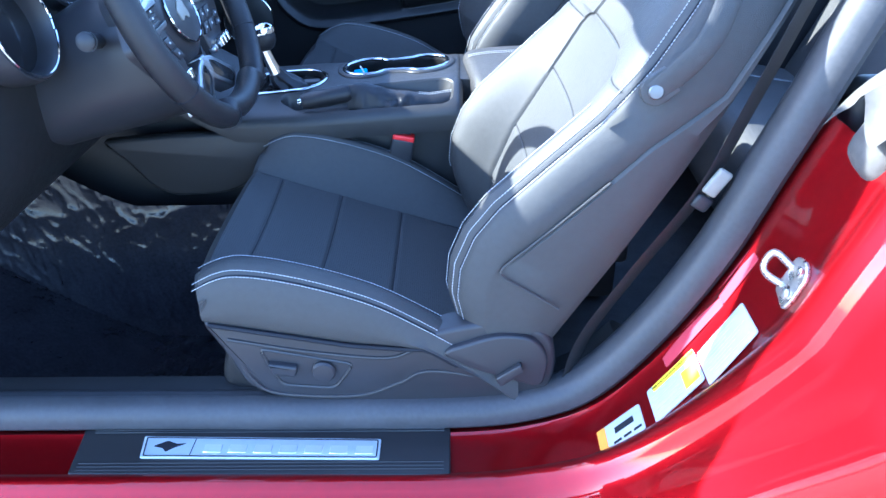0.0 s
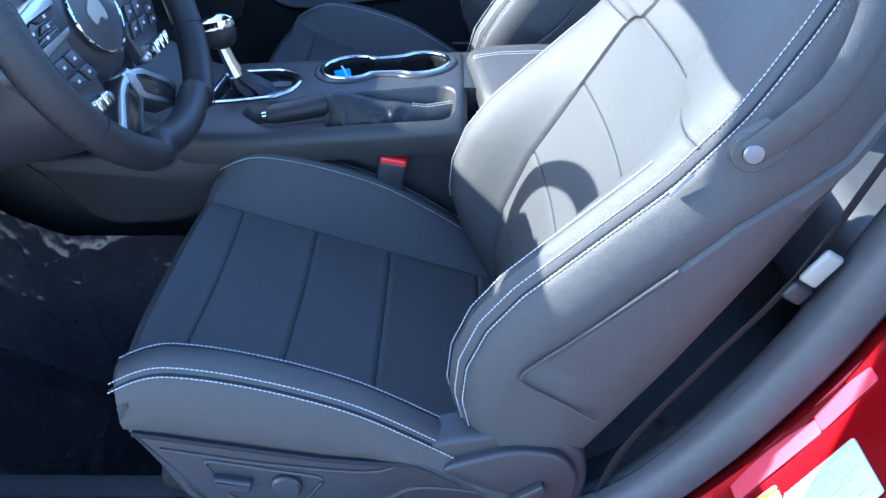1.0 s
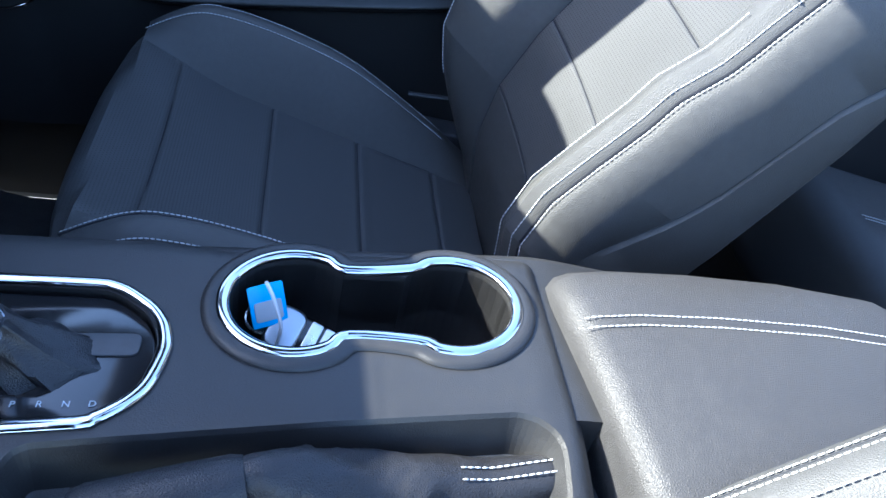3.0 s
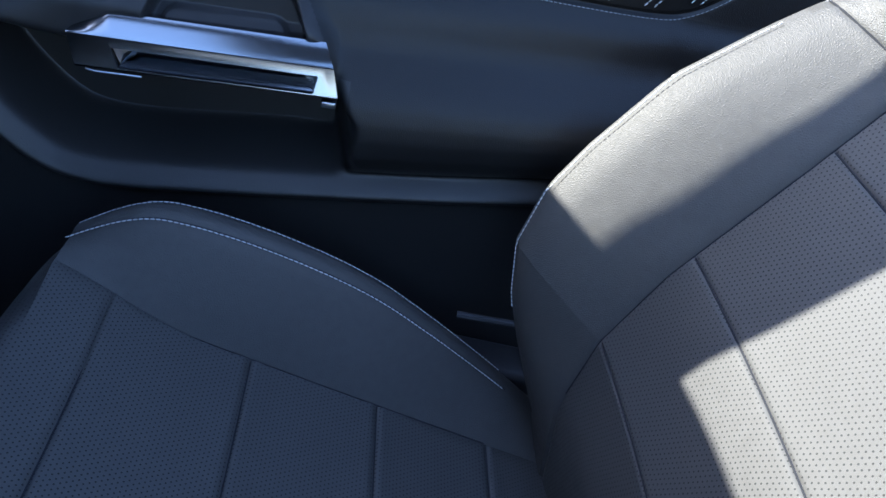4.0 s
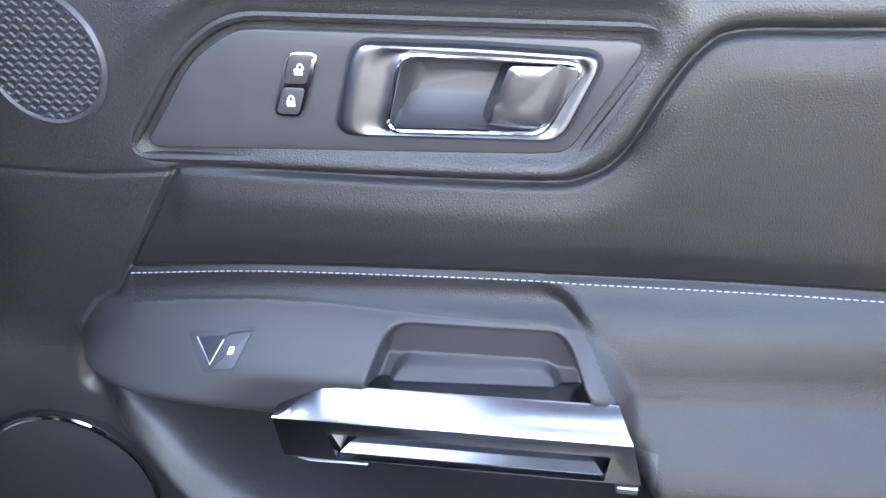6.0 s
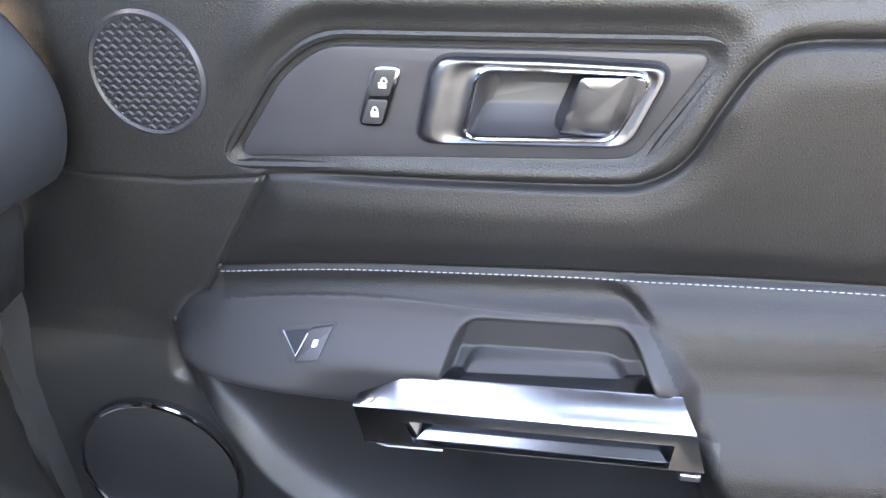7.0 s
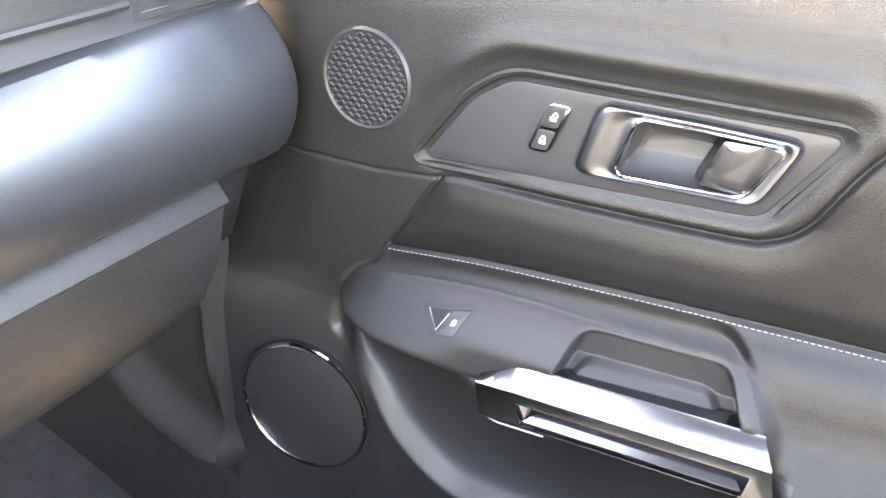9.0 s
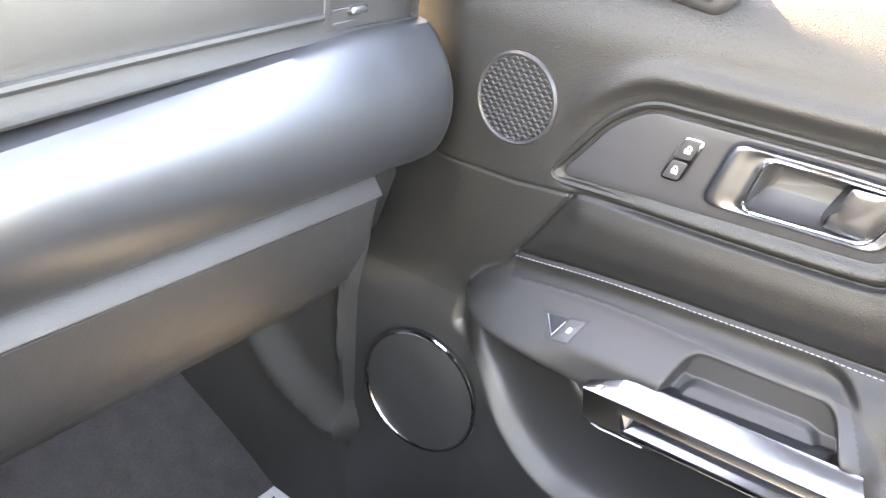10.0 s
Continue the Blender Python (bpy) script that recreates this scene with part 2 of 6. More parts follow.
SATIN = material("satin_chrome", (0.32, 0.335, 0.36), 0.34, 1.0, stain=0.03)[0]
DASHMETAL = material("brushed_aluminium_trim", (0.105, 0.112, 0.125), 0.40, 0.9, grain=0.03, grain_scale=400, rough_var=0.03)[0]
RED = material("red_metallic_paint", (0.26, 0.0016, 0.0048), 0.48, 0.92, grain=0.02, grain_scale=2500, stain=0.05, coat=0.8, spec=0.2)[0]
RUBBER = material("black_rubber", (0.040, 0.0395, 0.042), 0.5, grain=0.12, grain_scale=300, rough_var=0.08, stain=0.18, stain_scale=12, spec=0.35)[0]
CARPET = material("black_carpet", (0.026, 0.025, 0.026), 0.95, grain=1.0, grain_scale=1200, stain=0.4, stain_scale=30)[0]
CANVAS = material("grey_canvas", (0.062, 0.058, 0.053), 0.85, grain=0.5, grain_scale=1400, stain=0.2, stain_scale=8)[0]
THREAD = material("pale_thread", (0.36, 0.365, 0.375), 0.7)[0]
WHITE = material("white_label_paper", (0.36, 0.37, 0.39), 0.5, stain=0.05, spec=0.2)[0]
YELLOW = material("yellow_print", (0.80, 0.62, 0.02), 0.4)[0]
ORANGE = material("orange_print", (0.80, 0.30, 0.04), 0.4)[0]
# for print and seams, and for hollows whose shade is painted
INK_AND_SHADE = material("dark_ink_and_shade", (0.014, 0.015, 0.019), 0.7, spec=0.15)[0]
PINKFILM = material("red_tinted_film", (0.42, 0.04, 0.06), 0.3)[0]
REDPLASTIC = material("red_release_button", (0.65, 0.02, 0.02), 0.4, grain=0.08)[0]
BLUECARD = material("blue_key_tag", (0.03, 0.35, 0.70), 0.35)[0]
WEBBING = material("black_seat_belt_webbing", (0.02, 0.02, 0.022), 0.6, grain=0.7, grain_scale=900, stain=0.2, stain_scale=20)[0]
BEIGE = material("light_grey_plastic", (0.22, 0.21, 0.18), 0.5, grain=0.1, stain=0.08)[0]
# ground stays out of view; its paleness is chosen to bounce sun indoors
BOUNCE_GROUND = material("pale_bounce_ground", (0.21, 0.203, 0.19), 0.9, grain=0.8, grain_scale=200, stain=0.3, stain_scale=3)[0]
STEEL = material("zinc_plated_steel", (0.62, 0.60, 0.56), 0.3, 0.9, rough_var=0.1)[0]
SILVERPRINT = material("brushed_silver_plate", (0.50, 0.55, 0.60), 0.42, 0.5, grain=0.1, grain_scale=900)[0]
ICON = material("white_print", (0.42, 0.43, 0.45), 0.5)[0]


# ---- ground and body shell ----
bm = bmesh.new()
bmesh.ops.create_grid(bm, x_segments=2, y_segments=2, size=400, matrix=Matrix.Translation((0, 0, -0.52)))
tagged(part("ground", bm, BOUNCE_GROUND), "unseen ground around the car, made pale to bounce sunlight", "ground", kind="structure")

# line of the door opening, from the front of the sill up the rear pillar, as x and z
OPENING = smooth_path([(-1.3, 0, -0.128), (-0.8, 0, -0.128), (-0.4, 0, -0.129), (-0.1, 0, -0.131), (0.09, 0, -0.131), (0.20, 0, -0.118),
                       (0.288, 0, -0.078), (0.367, 0, 0.016), (0.434, 0, 0.134), (0.479, 0, 0.248), (0.515, 0, 0.34), (0.56, 0, 0.46), (0.62, 0, 0.60),
                       (0.66, 0, 0.72)], 8)


def opening_frames(path):
    out = []
    for i, p in enumerate(path):
        d = (path[min(i + 1, len(path) - 1)] - path[max(i - 1, 0)]).normalized()
        out.append((p, Vector((-d.z, 0, d.x))))
    return out


FRAMES = opening_frames(OPENING)


def rise(p):
    """0 along the sill, 1 up the pillar."""
    return float(np.clip((p.z + 0.12) / 0.28, 0, 1))


def swept(section, keep=lambda p: True, widen=0.0):
    rows = []
    for p, n in FRAMES:
        if keep(p):
            k = 1 + widen * rise(p)
            rows.append([Vector((p.x, -0.62 + (y + 0.62) * (k if y < -0.62 else 1), p.z)) + n * d for y, d in section])
    return rows


car_body = thing("car_body", "glossy red metallic car body around the open driver's doorway", "car body", (0, -0.75, -0.5))
jamb = [(-0.56, -0.03), (-0.60, -0.004), (-0.626, 0.0), (-0.632, 0.003), (-0.638, 0.0), (-0.66, -0.001), (-0.69, -0.001), (-0.703, 0.0), (-0.708, 0.006), (-0.716, 0.010),
        (-0.726, 0.009), (-0.734, 0.002), (-0.742, -0.006), (-0.756, -0.010), (-0.775, -0.013), (-0.80, -0.022), (-0.82, -0.034), (-0.84, -0.06), (-0.85, -0.10), (-0.84, -0.2), (-0.80, -0.30)]
part("door_frame", grid(swept(jamb, lambda p: p.z < 0.33, 0.75)), RED, car_body)

# rubber seal round the opening
seal = [(-0.622, 0.001), (-0.629, 0.010), (-0.628, 0.024), (-0.621, 0.036), (-0.610, 0.042), (-0.598, 0.043), (-0.592, 0.038), (-0.586, 0.039), (-0.577, 0.036), (-0.568, 0.026), (-0.562, 0.008), (-0.56, -0.03)]
part("door_seal", grid(swept(seal)), RUBBER, car_body, "black rubber door seal with a rounded lip")
# plastic sill trim inside the seal
trim = [(-0.575, 0.030), (-0.565, 0.034), (-0.545, 0.034), (-0.535, 0.022), (-0.53, -0.02), (-0.525, -0.12)]
part("sill_trim", grid(swept(trim, lambda p: p.z < -0.02)), PLASTIC, car_body)

# scuff plate on the sill
cover_out = rounded([(-0.428, -0.616), (0.088, -0.622), (0.089, -0.712), (-0.418, -0.706)], 0.004)
scuff = thing("scuff_plate", "black ribbed plastic sill scuff plate with silver badge strip", "scuff plate", (-0.17, -0.66, -0.13))
part("sill_joint", rbox((0.0016, 0.055, 0.003), pose(0.093, -0.575, -0.0905), 0.0006, 1), INK_AND_SHADE, car_body)
part("cover", prism(cover_out, lambda a, b, d: (a, b, -0.130 + d), -0.001, 0.006, 0.002), PLASTIC, scuff)
for k in range(5):
    y = -0.627 - 0.004 * k if k < 2 else -0.688 - 0.006 * (k - 2)
    part("rib", tube([(-0.41, y, -0.1238), (0.08, y - 0.001, -0.1238)], 0.0011, 6), PLASTIC, scuff)
badge = part("badge_strip", prism(rounded([(-0.336, -0.640), (-0.006, -0.649), (-0.006, -0.686), (-0.33, -0.680)], 0.003), lambda a, b, d: (a, b, -0.124 + d), -0.001, 0.0025, 0.001), SILVERPRINT, scuff, "brushed silver badge strip")
part("border", tube([(a, b, -0.1213) for a, b in rounded([(-0.331, -0.6435), (-0.010, -0.652), (-0.010, -0.683), (-0.326, -0.677)], 0.002)], 0.0009, 6, closed=True), INK_AND_SHADE, badge)
part("divider", rbox((0.0012, 0.033, 0.0012), pose(-0.2625, -0.6625, -0.1215, 0, 0, -1.5), 0.0004, 1), INK_AND_SHADE, badge)
part("emblem", prism(rounded([(-0.318, -0.660), (-0.300, -0.650), (-0.286, -0.656), (-0.272, -0.655), (-0.288, -0.663), (-0.298, -0.671), (-0.303, -0.664)], 0.003), lambda a, b, d: (a, b, -0.1216 + d), 0, 0.0008, 0.0003), INK_AND_SHADE, badge)
for k in range(7):
    x = -0.234 + k * 0.0345
    y = -0.6645 - 0.0262 * (x + 0.25) * 0.9
    part("bar", rbox((0.024, 0.015, 0.0012), pose(x, y, -0.1214, 0, 0, -1.5), 0.0005, 1), material("raised_bar", (0.66, 0.70, 0.74), 0.35, 0.6)[0] if k == 0 else bpy.data.materials["raised_bar"], badge)


def jamb_point(u, y, lift=0.0012):
    """A place on the red frame at the path's height u (z) and the plain y, and the way along the path and out of it."""
    zs = [p.z for p, _ in FRAMES]
    i0 = max(i for i, p in enumerate(OPENING) if p.x < 0.12)
    z = zs[i0:]
    i = int(np.clip(np.searchsorted(z, u), 1, len(z) - 1)) + i0
    a, b = FRAMES[i - 1], FRAMES[i]
    t = (u - a[0].z) / (b[0].z - a[0].z)
    p = a[0].lerp(b[0], t)
    n = a[1].lerp(b[1], t).normalized()
    return Vector((p.x, y, p.z)) + n * lift, n


def sticker(name, label, u, y, width, height, mat, lean=0.0):
    """A thin label on the door frame; width runs along the opening, height outwards."""
    th = thing(name, label, "label", jamb_point(u, y)[0], group="labels on the door frame")
    o, n = jamb_point(u, y)
    up = Vector((0, 1, 0))
    along = up.cross(n)
    along = along if along.z > 0 else -along
    turn = Matrix.Rotation(radians(lean), 3, n)
    A, B = turn @ along, turn @ up

    def at(a, b, d):
        return o + A * a + B * b + n * d

    part("sheet", prism(rounded([(-width / 2, -height / 2), (width / 2, -height / 2), (width / 2, height / 2), (-width / 2, height / 2)], 0.004), at, 0.0, 0.0012, 0.0004), mat, th)
    return th, at


def mark(name, th, at, a0, b0, a1, b1, mat, d=0.0013):
    part(name, prism([(a0, b0), (a1, b0), (a1, b1), (a0, b1)], at, d, d + 0.0004, 0.0001), mat, th, smooth=False)


# ---- front seats ----
CUSHION_X = [-0.30, -0.263, -0.205, -0.16, -0.088, -0.012, 0.046, 0.125, 0.19]
RIDGE_Z = [0.058, 0.092, 0.125, 0.128, 0.112, 0.084, 0.050, -0.005, -0.055]
ridge_line = smooth_path([(x, 0, z) for x, z in zip(CUSHION_X, RIDGE_Z)], 8)
CUSHION_X, RIDGE_Z = [p.x for p in ridge_line], [p.z for p in ridge_line]


def ramp_up(v, a, c):
    t = min(1.0, max(0.0, (v - a) / (c - a)))
    return t * t * (3 - 2 * t)


def seat(name, label, side, lift, cushion_seams):
    """A front seat; side is -1 for the driver's and 1 for the passenger's. Local y grows outboard from the seat's middle."""
    CY = 0.37
    lift_back = lift
    th = thing(name, label, "car seat", (0.0, side * CY, -0.28), "front seats")

    def w(x, dy, z):
        return Vector((x, side * (CY + dy), z))

    def insert_z(x, dy):
        z = -0.34 * x - 0.008 * max(0.0, 1 - (dy / 0.15) ** 2)
        for s in cushion_seams:
            d = abs(x - s)
            z += 0.0012 * math.exp(-((d - 0.007) / 0.006) ** 2) - 0.0026 * math.exp(-(d / 0.0016) ** 2)
        return z

    # lateral stations: distance from the middle and share of the bolster's rise
    half = [(0.0, 0), (0.025, 0), (0.05, 0), (0.075, 0), (0.10, 0), (0.125, 0), (0.14, 0), (0.148, 0.0), (0.1515, -0.04), (0.155, 0.03), (0.162, 0.20), (0.172, 0.42), (0.182, 0.63), (0.191, 0.82), (0.197, 0.925),
            (0.1995, 0.945), (0.2012, 0.935), (0.203, 0.965), (0.206, 1.0), (0.212, 0.993), (0.219, 0.982), (0.226, 0.970), (0.2305, 0.962), (0.2325, 0.957), (0.235, 0.948), (0.239, 0.940), (0.243, 0.930), (0.246, 0.60), (0.244, 0.25), (0.236, 0.0)]
    OUTER = {0.206: -0.0005, 0.212: 0.0, 0.219: -0.001, 0.226: -0.004, 0.2305: -0.008, 0.2325: -0.0125, 0.235: -0.012, 0.239: -0.020, 0.243: -0.034}
    lat = [(-a, f) for a, f in reversed(half[1:])] + half
    xs = sorted(set([-0.255 + 0.0125 * i for i in range(36)] + [s + d for s in cushion_seams for d in (-0.009, -0.005, -0.002, 0, 0.002, 0.004, 0.006, 0.009, 0.013)]))
    if lift == 0:
        xs = [x for x in xs if x > -0.237]
    rows = []
    nose = [(-0.10, 0.004, 0.88, 0.97), (-0.20, 0.030, 0.90, 0.97), (-0.240, 0.034, 0.93, 0.97), (-0.264, 0.037, 0.95, 0.975), (-0.280, 0.041, 0.965, 0.98), (-0.289, 0.046, 0.975, 0.985), (-0.291, 0.053, 0.982, 0.99), (-0.287, 0.065, 0.988, 0.995), (-0.279, 0.0755, 0.993, 1.0), (-0.268, 0.082, 0.997, 1.0)]
    back = 0.022 if lift == 0 else 0.0
    nose = [(x + back * ramp_up(-x, 0.12, 0.24), z, k, kk) for x, z, k, kk in nose]
    for x, z, k, kk in nose:
        r = np.interp(x, CUSHION_X, RIDGE_Z) if z > 0.05 else z
        row = []
        for dy, f in lat:
            rise = max(0.0, f) * max(0.0, min(r, z + 0.03) - z)
            low = OUTER.get(abs(dy), 0.0) * 0.6 - (0.005 * (0.93 - f) + 0.002 if abs(dy) > 0.235 and f < 0.93 else 0)
            row.append(w(x + 0.05 * (abs(dy) / 0.24) ** 4 * (1 if z < 0.075 else 0.5), dy * k, z + rise + low + (0.016 * (abs(dy) / 0.24) ** 6 * (0.06 - z) / 0.03 if z < 0.06 else 0.0)))
        rows.append(row)
    for x in xs:
        r = float(np.interp(x, CUSHION_X, RIDGE_Z))
        low = float(np.interp(x, [-0.25, -0.13, -0.04, 0.02, 0.06, 0.12, 0.19], [0.052, 0.028, 0.010, 0.004, 0.002, -0.04, -0.10]))
        row = []
        for dy, f in lat:
            base = insert_z(x, abs(dy)) if abs(dy) < 0.15 else -0.34 * x
            if abs(dy) in OUTER:
                z = max(r + OUTER[abs(dy)], low + 0.02 * (f - 0.92) / 0.08)
            elif f < 0.93 and abs(dy) > 0.235:
                z = low + max(0.0, r - 0.034 - low) * f
            else:
                z = base + (r - base) * f
            flare = ramp_up(-x, 0.13, 0.27) if lift_back else 0.0
            wide = flare * float(np.interp(abs(dy), [0.10, 0.1515, 0.197, 0.206], [0, 0.016, 0.004, 0]))
            row.append(w(x, dy + math.copysign(wide, dy), z + flare * float(np.interp(abs(dy), [0.08, 0.15, 0.195], [0, 0.012, 0]))))
        rows.append(row)
    n = len(lat)
    edge = [i for i, (a, f) in enumerate(lat) if abs(abs(a) - 0.1515) < 1e-6]
    part("cushion", grid(rows, keep=lambda i, j: edge[0] <= j < edge[1]), INSERT, th, "perforated black leather seat cushion")
    part("bolster", grid(rows, keep=lambda i, j: j < edge[0]), LEATHER, th)
    part("bolster", grid(rows, keep=lambda i, j: j >= edge[1]), LEATHER, th)
    under = rbox((0.40, 0.40, 0.10), pose(-0.04, side * CY, -0.098, 0, 14), 0.02)
    part("seat_pan", under, PLASTIC, th)
    low_of = lambda x: float(np.interp(x, [-0.25, -0.13, -0.04, 0.02, 0.06, 0.12, 0.19], [0.052, 0.028, 0.010, 0.004, 0.002, -0.04, -0.10]))
    seams = []
    for s in (-1, 1):
        for dy, f, off in ((0.1985, 0.94, 0.0012), (0.2295, -0.0065, 0.0008), (0.2355, -0.0125, 0.0004)):
            pts = []
            for x in np.linspace(-0.258 if lift else -0.238, 0.14, 60):
                r = float(np.interp(x, CUSHION_X, RIDGE_Z))
                base = -0.34 * x
                pts.append(w(x, s * (dy + (0.0006 if f < 0 else 0)), (base + (r - base) * f if f > 0 else max(r + f, low_of(x) + 0.012)) + off))
            seams.append(pts)
    stitches("stitching", seams, THREAD, th)
    for s in (-1, 1):
        for dy, f in ((0.2012, 0.935), (0.2325, -0.0120)):
            pts = []
            for x in np.linspace(-0.258 if lift else -0.238, 0.14, 50):
                r = float(np.interp(x, CUSHION_X, RIDGE_Z))
                base = -0.34 * x
                pts.append(w(x, s * dy, (base + (r - base) * f if f > 0 else max(r + f, low_of(x) + 0.008)) + 0.0002))
            part("seam", tube(pts, 0.0011, 5), INK_AND_SHADE, th)
        part("seam", tube([w(x, s * 0.1515, -0.34 * x - 0.04 * (float(np.interp(x, CUSHION_X, RIDGE_Z)) + 0.34 * x) + 0.0004) for x in np.linspace(-0.235, 0.12, 40)], 0.0008, 5), INK_AND_SHADE, th)
        part("lower_seam", tube([w(x, s * 0.2405, low_of(x) - 0.001) for x in np.linspace(-0.225, 0.10, 30)], 0.0035, 6), INK_AND_SHADE, th)

    for q in cushion_seams:
        part("seam", tube([w(q, dy, insert_z(q, abs(dy)) + 0.0004) for dy in np.linspace(-0.149, 0.149, 24)], 0.0008, 5), INK_AND_SHADE, th)

    # seat back: s runs up the back, n out of its front
    back_seams = (0.090, 0.191, 0.300) if lift == 0 else (0.10, 0.204, 0.323)
    A, N = Vector((math.sin(radians(30)), 0, math.cos(radians(30)))), Vector((-math.cos(radians(30)), 0, math.sin(radians(30))))

    O = Vector((0.105, 0, 0.0)) + A * lift

    def b(s, n_, dy):
        p = O + A * s + N * n_
        return Vector((p.x, side * (CY + dy), p.z))

    def bolster_n(s):
        if lift == 0:
            return float(np.interp(s, [-0.07, -0.03, 0.0, 0.03, 0.06, 0.10, 0.15, 0.20, 0.28, 0.36, 0.43, 0.5, 0.6, 0.68], [-0.09, -0.05, -0.012, 0.026, 0.052, 0.070, 0.0775, 0.072, 0.048, 0.023, 0.009, 0.004, 0.001, 0.0]))
        return float(np.interp(s, [-0.07, -0.03, 0.0, 0.03, 0.06, 0.10, 0.15, 0.20, 0.28, 0.36, 0.43, 0.5, 0.6, 0.68], [-0.11, -0.075, -0.032, 0.008, 0.041, 0.074, 0.090, 0.091, 0.087, 0.060, 0.033, 0.018, 0.006, 0.0]))

    def lumbar(s):
        return float(np.interp(s, [-0.07, 0.03, 0.10, 0.18, 0.28, 0.38, 0.5, 0.62, 0.68], [-0.11, -0.035, -0.008, 0.003, 0.002, 0.0, 0.0, -0.004, -0.02]))

    def width(s):
        return float(np.interp(s, [-0.04, 0.05, 0.2, 0.34, 0.40, 0.46, 0.52, 0.58, 0.63, 0.665], [0.93, 0.97, 1.0, 0.99, 0.965, 0.925, 0.87, 0.79, 0.68, 0.55]))

    def ins_half(s):
        if s > 0.4035:
            return float(np.interp(s, [0.4035, 0.43, 0.50, 0.68], [0.098, 0.086, 0.088, 0.10]))
        corner = max(0.0, s - 0.3715)
        return float(np.interp(s, [-0.04, 0.1, 0.3], [0.137, 0.134, 0.129])) - 0.032 + math.sqrt(max(0.0, 0.032 ** 2 - corner ** 2))

    def skew(s, a, hi):
        """How far the worn panels of the passenger's backrest hang lower towards the console."""
        if lift == 0:
            return 0.0
        return 0.055 * (max(-hi, min(hi, a)) - hi) * ramp_up(s, 0.0, 0.09) * (1 - ramp_up(s, 0.31, 0.40)) * (1 - ramp_up(abs(a), hi, hi + 0.06))

    ss = sorted(set([round(-0.065 + 0.0175 * i, 4) for i in range(42)] + [q + d for q in back_seams for d in (-0.008, -0.004, -0.0022, -0.001, 0, 0.001, 0.0022, 0.004, 0.008)] + [0.377, 0.382, 0.385, 0.388, 0.391, 0.394, 0.397, 0.3995, 0.4015, 0.403, 0.405, 0.407, 0.410, 0.415]))
    prof = [0, 0.2, 0.4, 0.6, 0.78, 0.9, 0.96, 0.988]
    rows = []
    for s in ss:
        wd, hi, bn, lu = width(s), ins_half(s), bolster_n(s), lumbar(s)
        top = float(np.clip((s - 0.60) / 0.065, 0, 1))
        thick = 0.105 * (1 - 0.75 * top ** 2)
        front = []
        for k in prof:
            n_ = lu
            if s < 0.44:
                for q in back_seams:
                    d = abs(s - q)
                    n_ += 0.0004 * math.exp(-((d - 0.006) / 0.005) ** 2) - 0.0014 * math.exp(-(d / 0.0012) ** 2)
                n_ -= 0.0024 * math.exp(-(abs(s - 0.405) / 0.0018) ** 2)
            n_ -= 0.010 * (1 - k * k)
            front.append((hi * k, n_))
        front.append((hi, lu - (0.0014 if s < 0.41 else 0.0006)))
        for k in (0.018, 0.06, 0.14, 0.3, 0.5, 0.7, 0.85, 0.95, 1.0):
            dy = hi + (0.222 * wd - hi) * k
            front.append((dy, lu + 0.003 + (bn - lu) * math.sin(min(1.0, k / 0.84) * math.pi / 2) ** 1.15 - 0.013 * max(0.0, (k - 0.80) / 0.20) ** 1.6 - 0.0016 * math.exp(-((s - 0.388) / 0.0016) ** 2)))
        sd = 0.222 * wd
        front += [(sd + 0.002, bn - 0.0145), (sd + 0.0045, bn - 0.0150), (sd + 0.010, bn - 0.021), (sd + 0.017, bn - 0.034), (sd + 0.021, bn - 0.050)]
        line = float(np.interp(s, [0.0, 0.13, 0.245, 0.353, 0.44, 0.6], [0.045, 0.0205, -0.016, -0.0455, -0.085, -0.09]))
        line = min(line, bn - 0.056)
        front += [(sd + 0.0212, line + 0.003), (sd + (0.0192 if s > 0.128 else 0.0212), line), (sd + (0.0232 if s > 0.128 else 0.0212), line - 0.004), (sd + 0.022, (line - thick) / 2), (sd + 0.014, -thick + 0.012), (sd + 0.004, -thick), (sd - 0.03, -thick - 0.006), (sd * 0.5, -thick - 0.012), (0.0, -thick - 0.014)]
        sink = 0.0 if lift == 0 else float(np.interp(s, [0.0, 0.08, 0.15, 0.25, 0.32, 0.42], [0.0, 0.010, 0.016, 0.024, 0.022, 0.0]))
        ring = [(-a, q - sink * ramp_up(a, hi, sd - 0.03) * ramp_up(q, -0.06, 0.0)) for a, q in reversed(front[1:-1])]
        rows.append([b(s + skew(s, a, hi), q, a) for a, q in front] + [b(s + skew(s, a, hi), q, a) for a, q in ring])
    m_front = len(prof)
    total = len(rows[0])
    is_ins = lambda j: j < m_front or j >= total - m_front
    k_top = min(i for i, s in enumerate(ss) if s >= 0.404)
    ins = lambda i, j: is_ins(j) and i < k_top
    part("back_insert", grid(rows, loop=True, keep=ins), INSERT_BACK, th, "perforated black leather backrest panel")
    shell = grid(rows, loop=True, keep=lambda i, j: not ins(i, j))
    shell.verts.ensure_lookup_table()
    part("backrest", shell, LEATHER, th)
    part("back_top", capped([[p.lerp(b(0.655, -0.05, 0), k) + A * e for p in rows[-1]] for k, e in ((0, 0), (0.12, 0.006), (0.35, 0.012), (0.7, 0.015), (0.97, 0.016))]), LEATHER, th)
    sink_of = lambda s, sg: 0.0 if lift == 0 or sg > 0 else float(np.interp(s, [0.0, 0.08, 0.15, 0.25, 0.32, 0.42], [0.0, 0.010, 0.016, 0.024, 0.022, 0.0]))
    seams = []
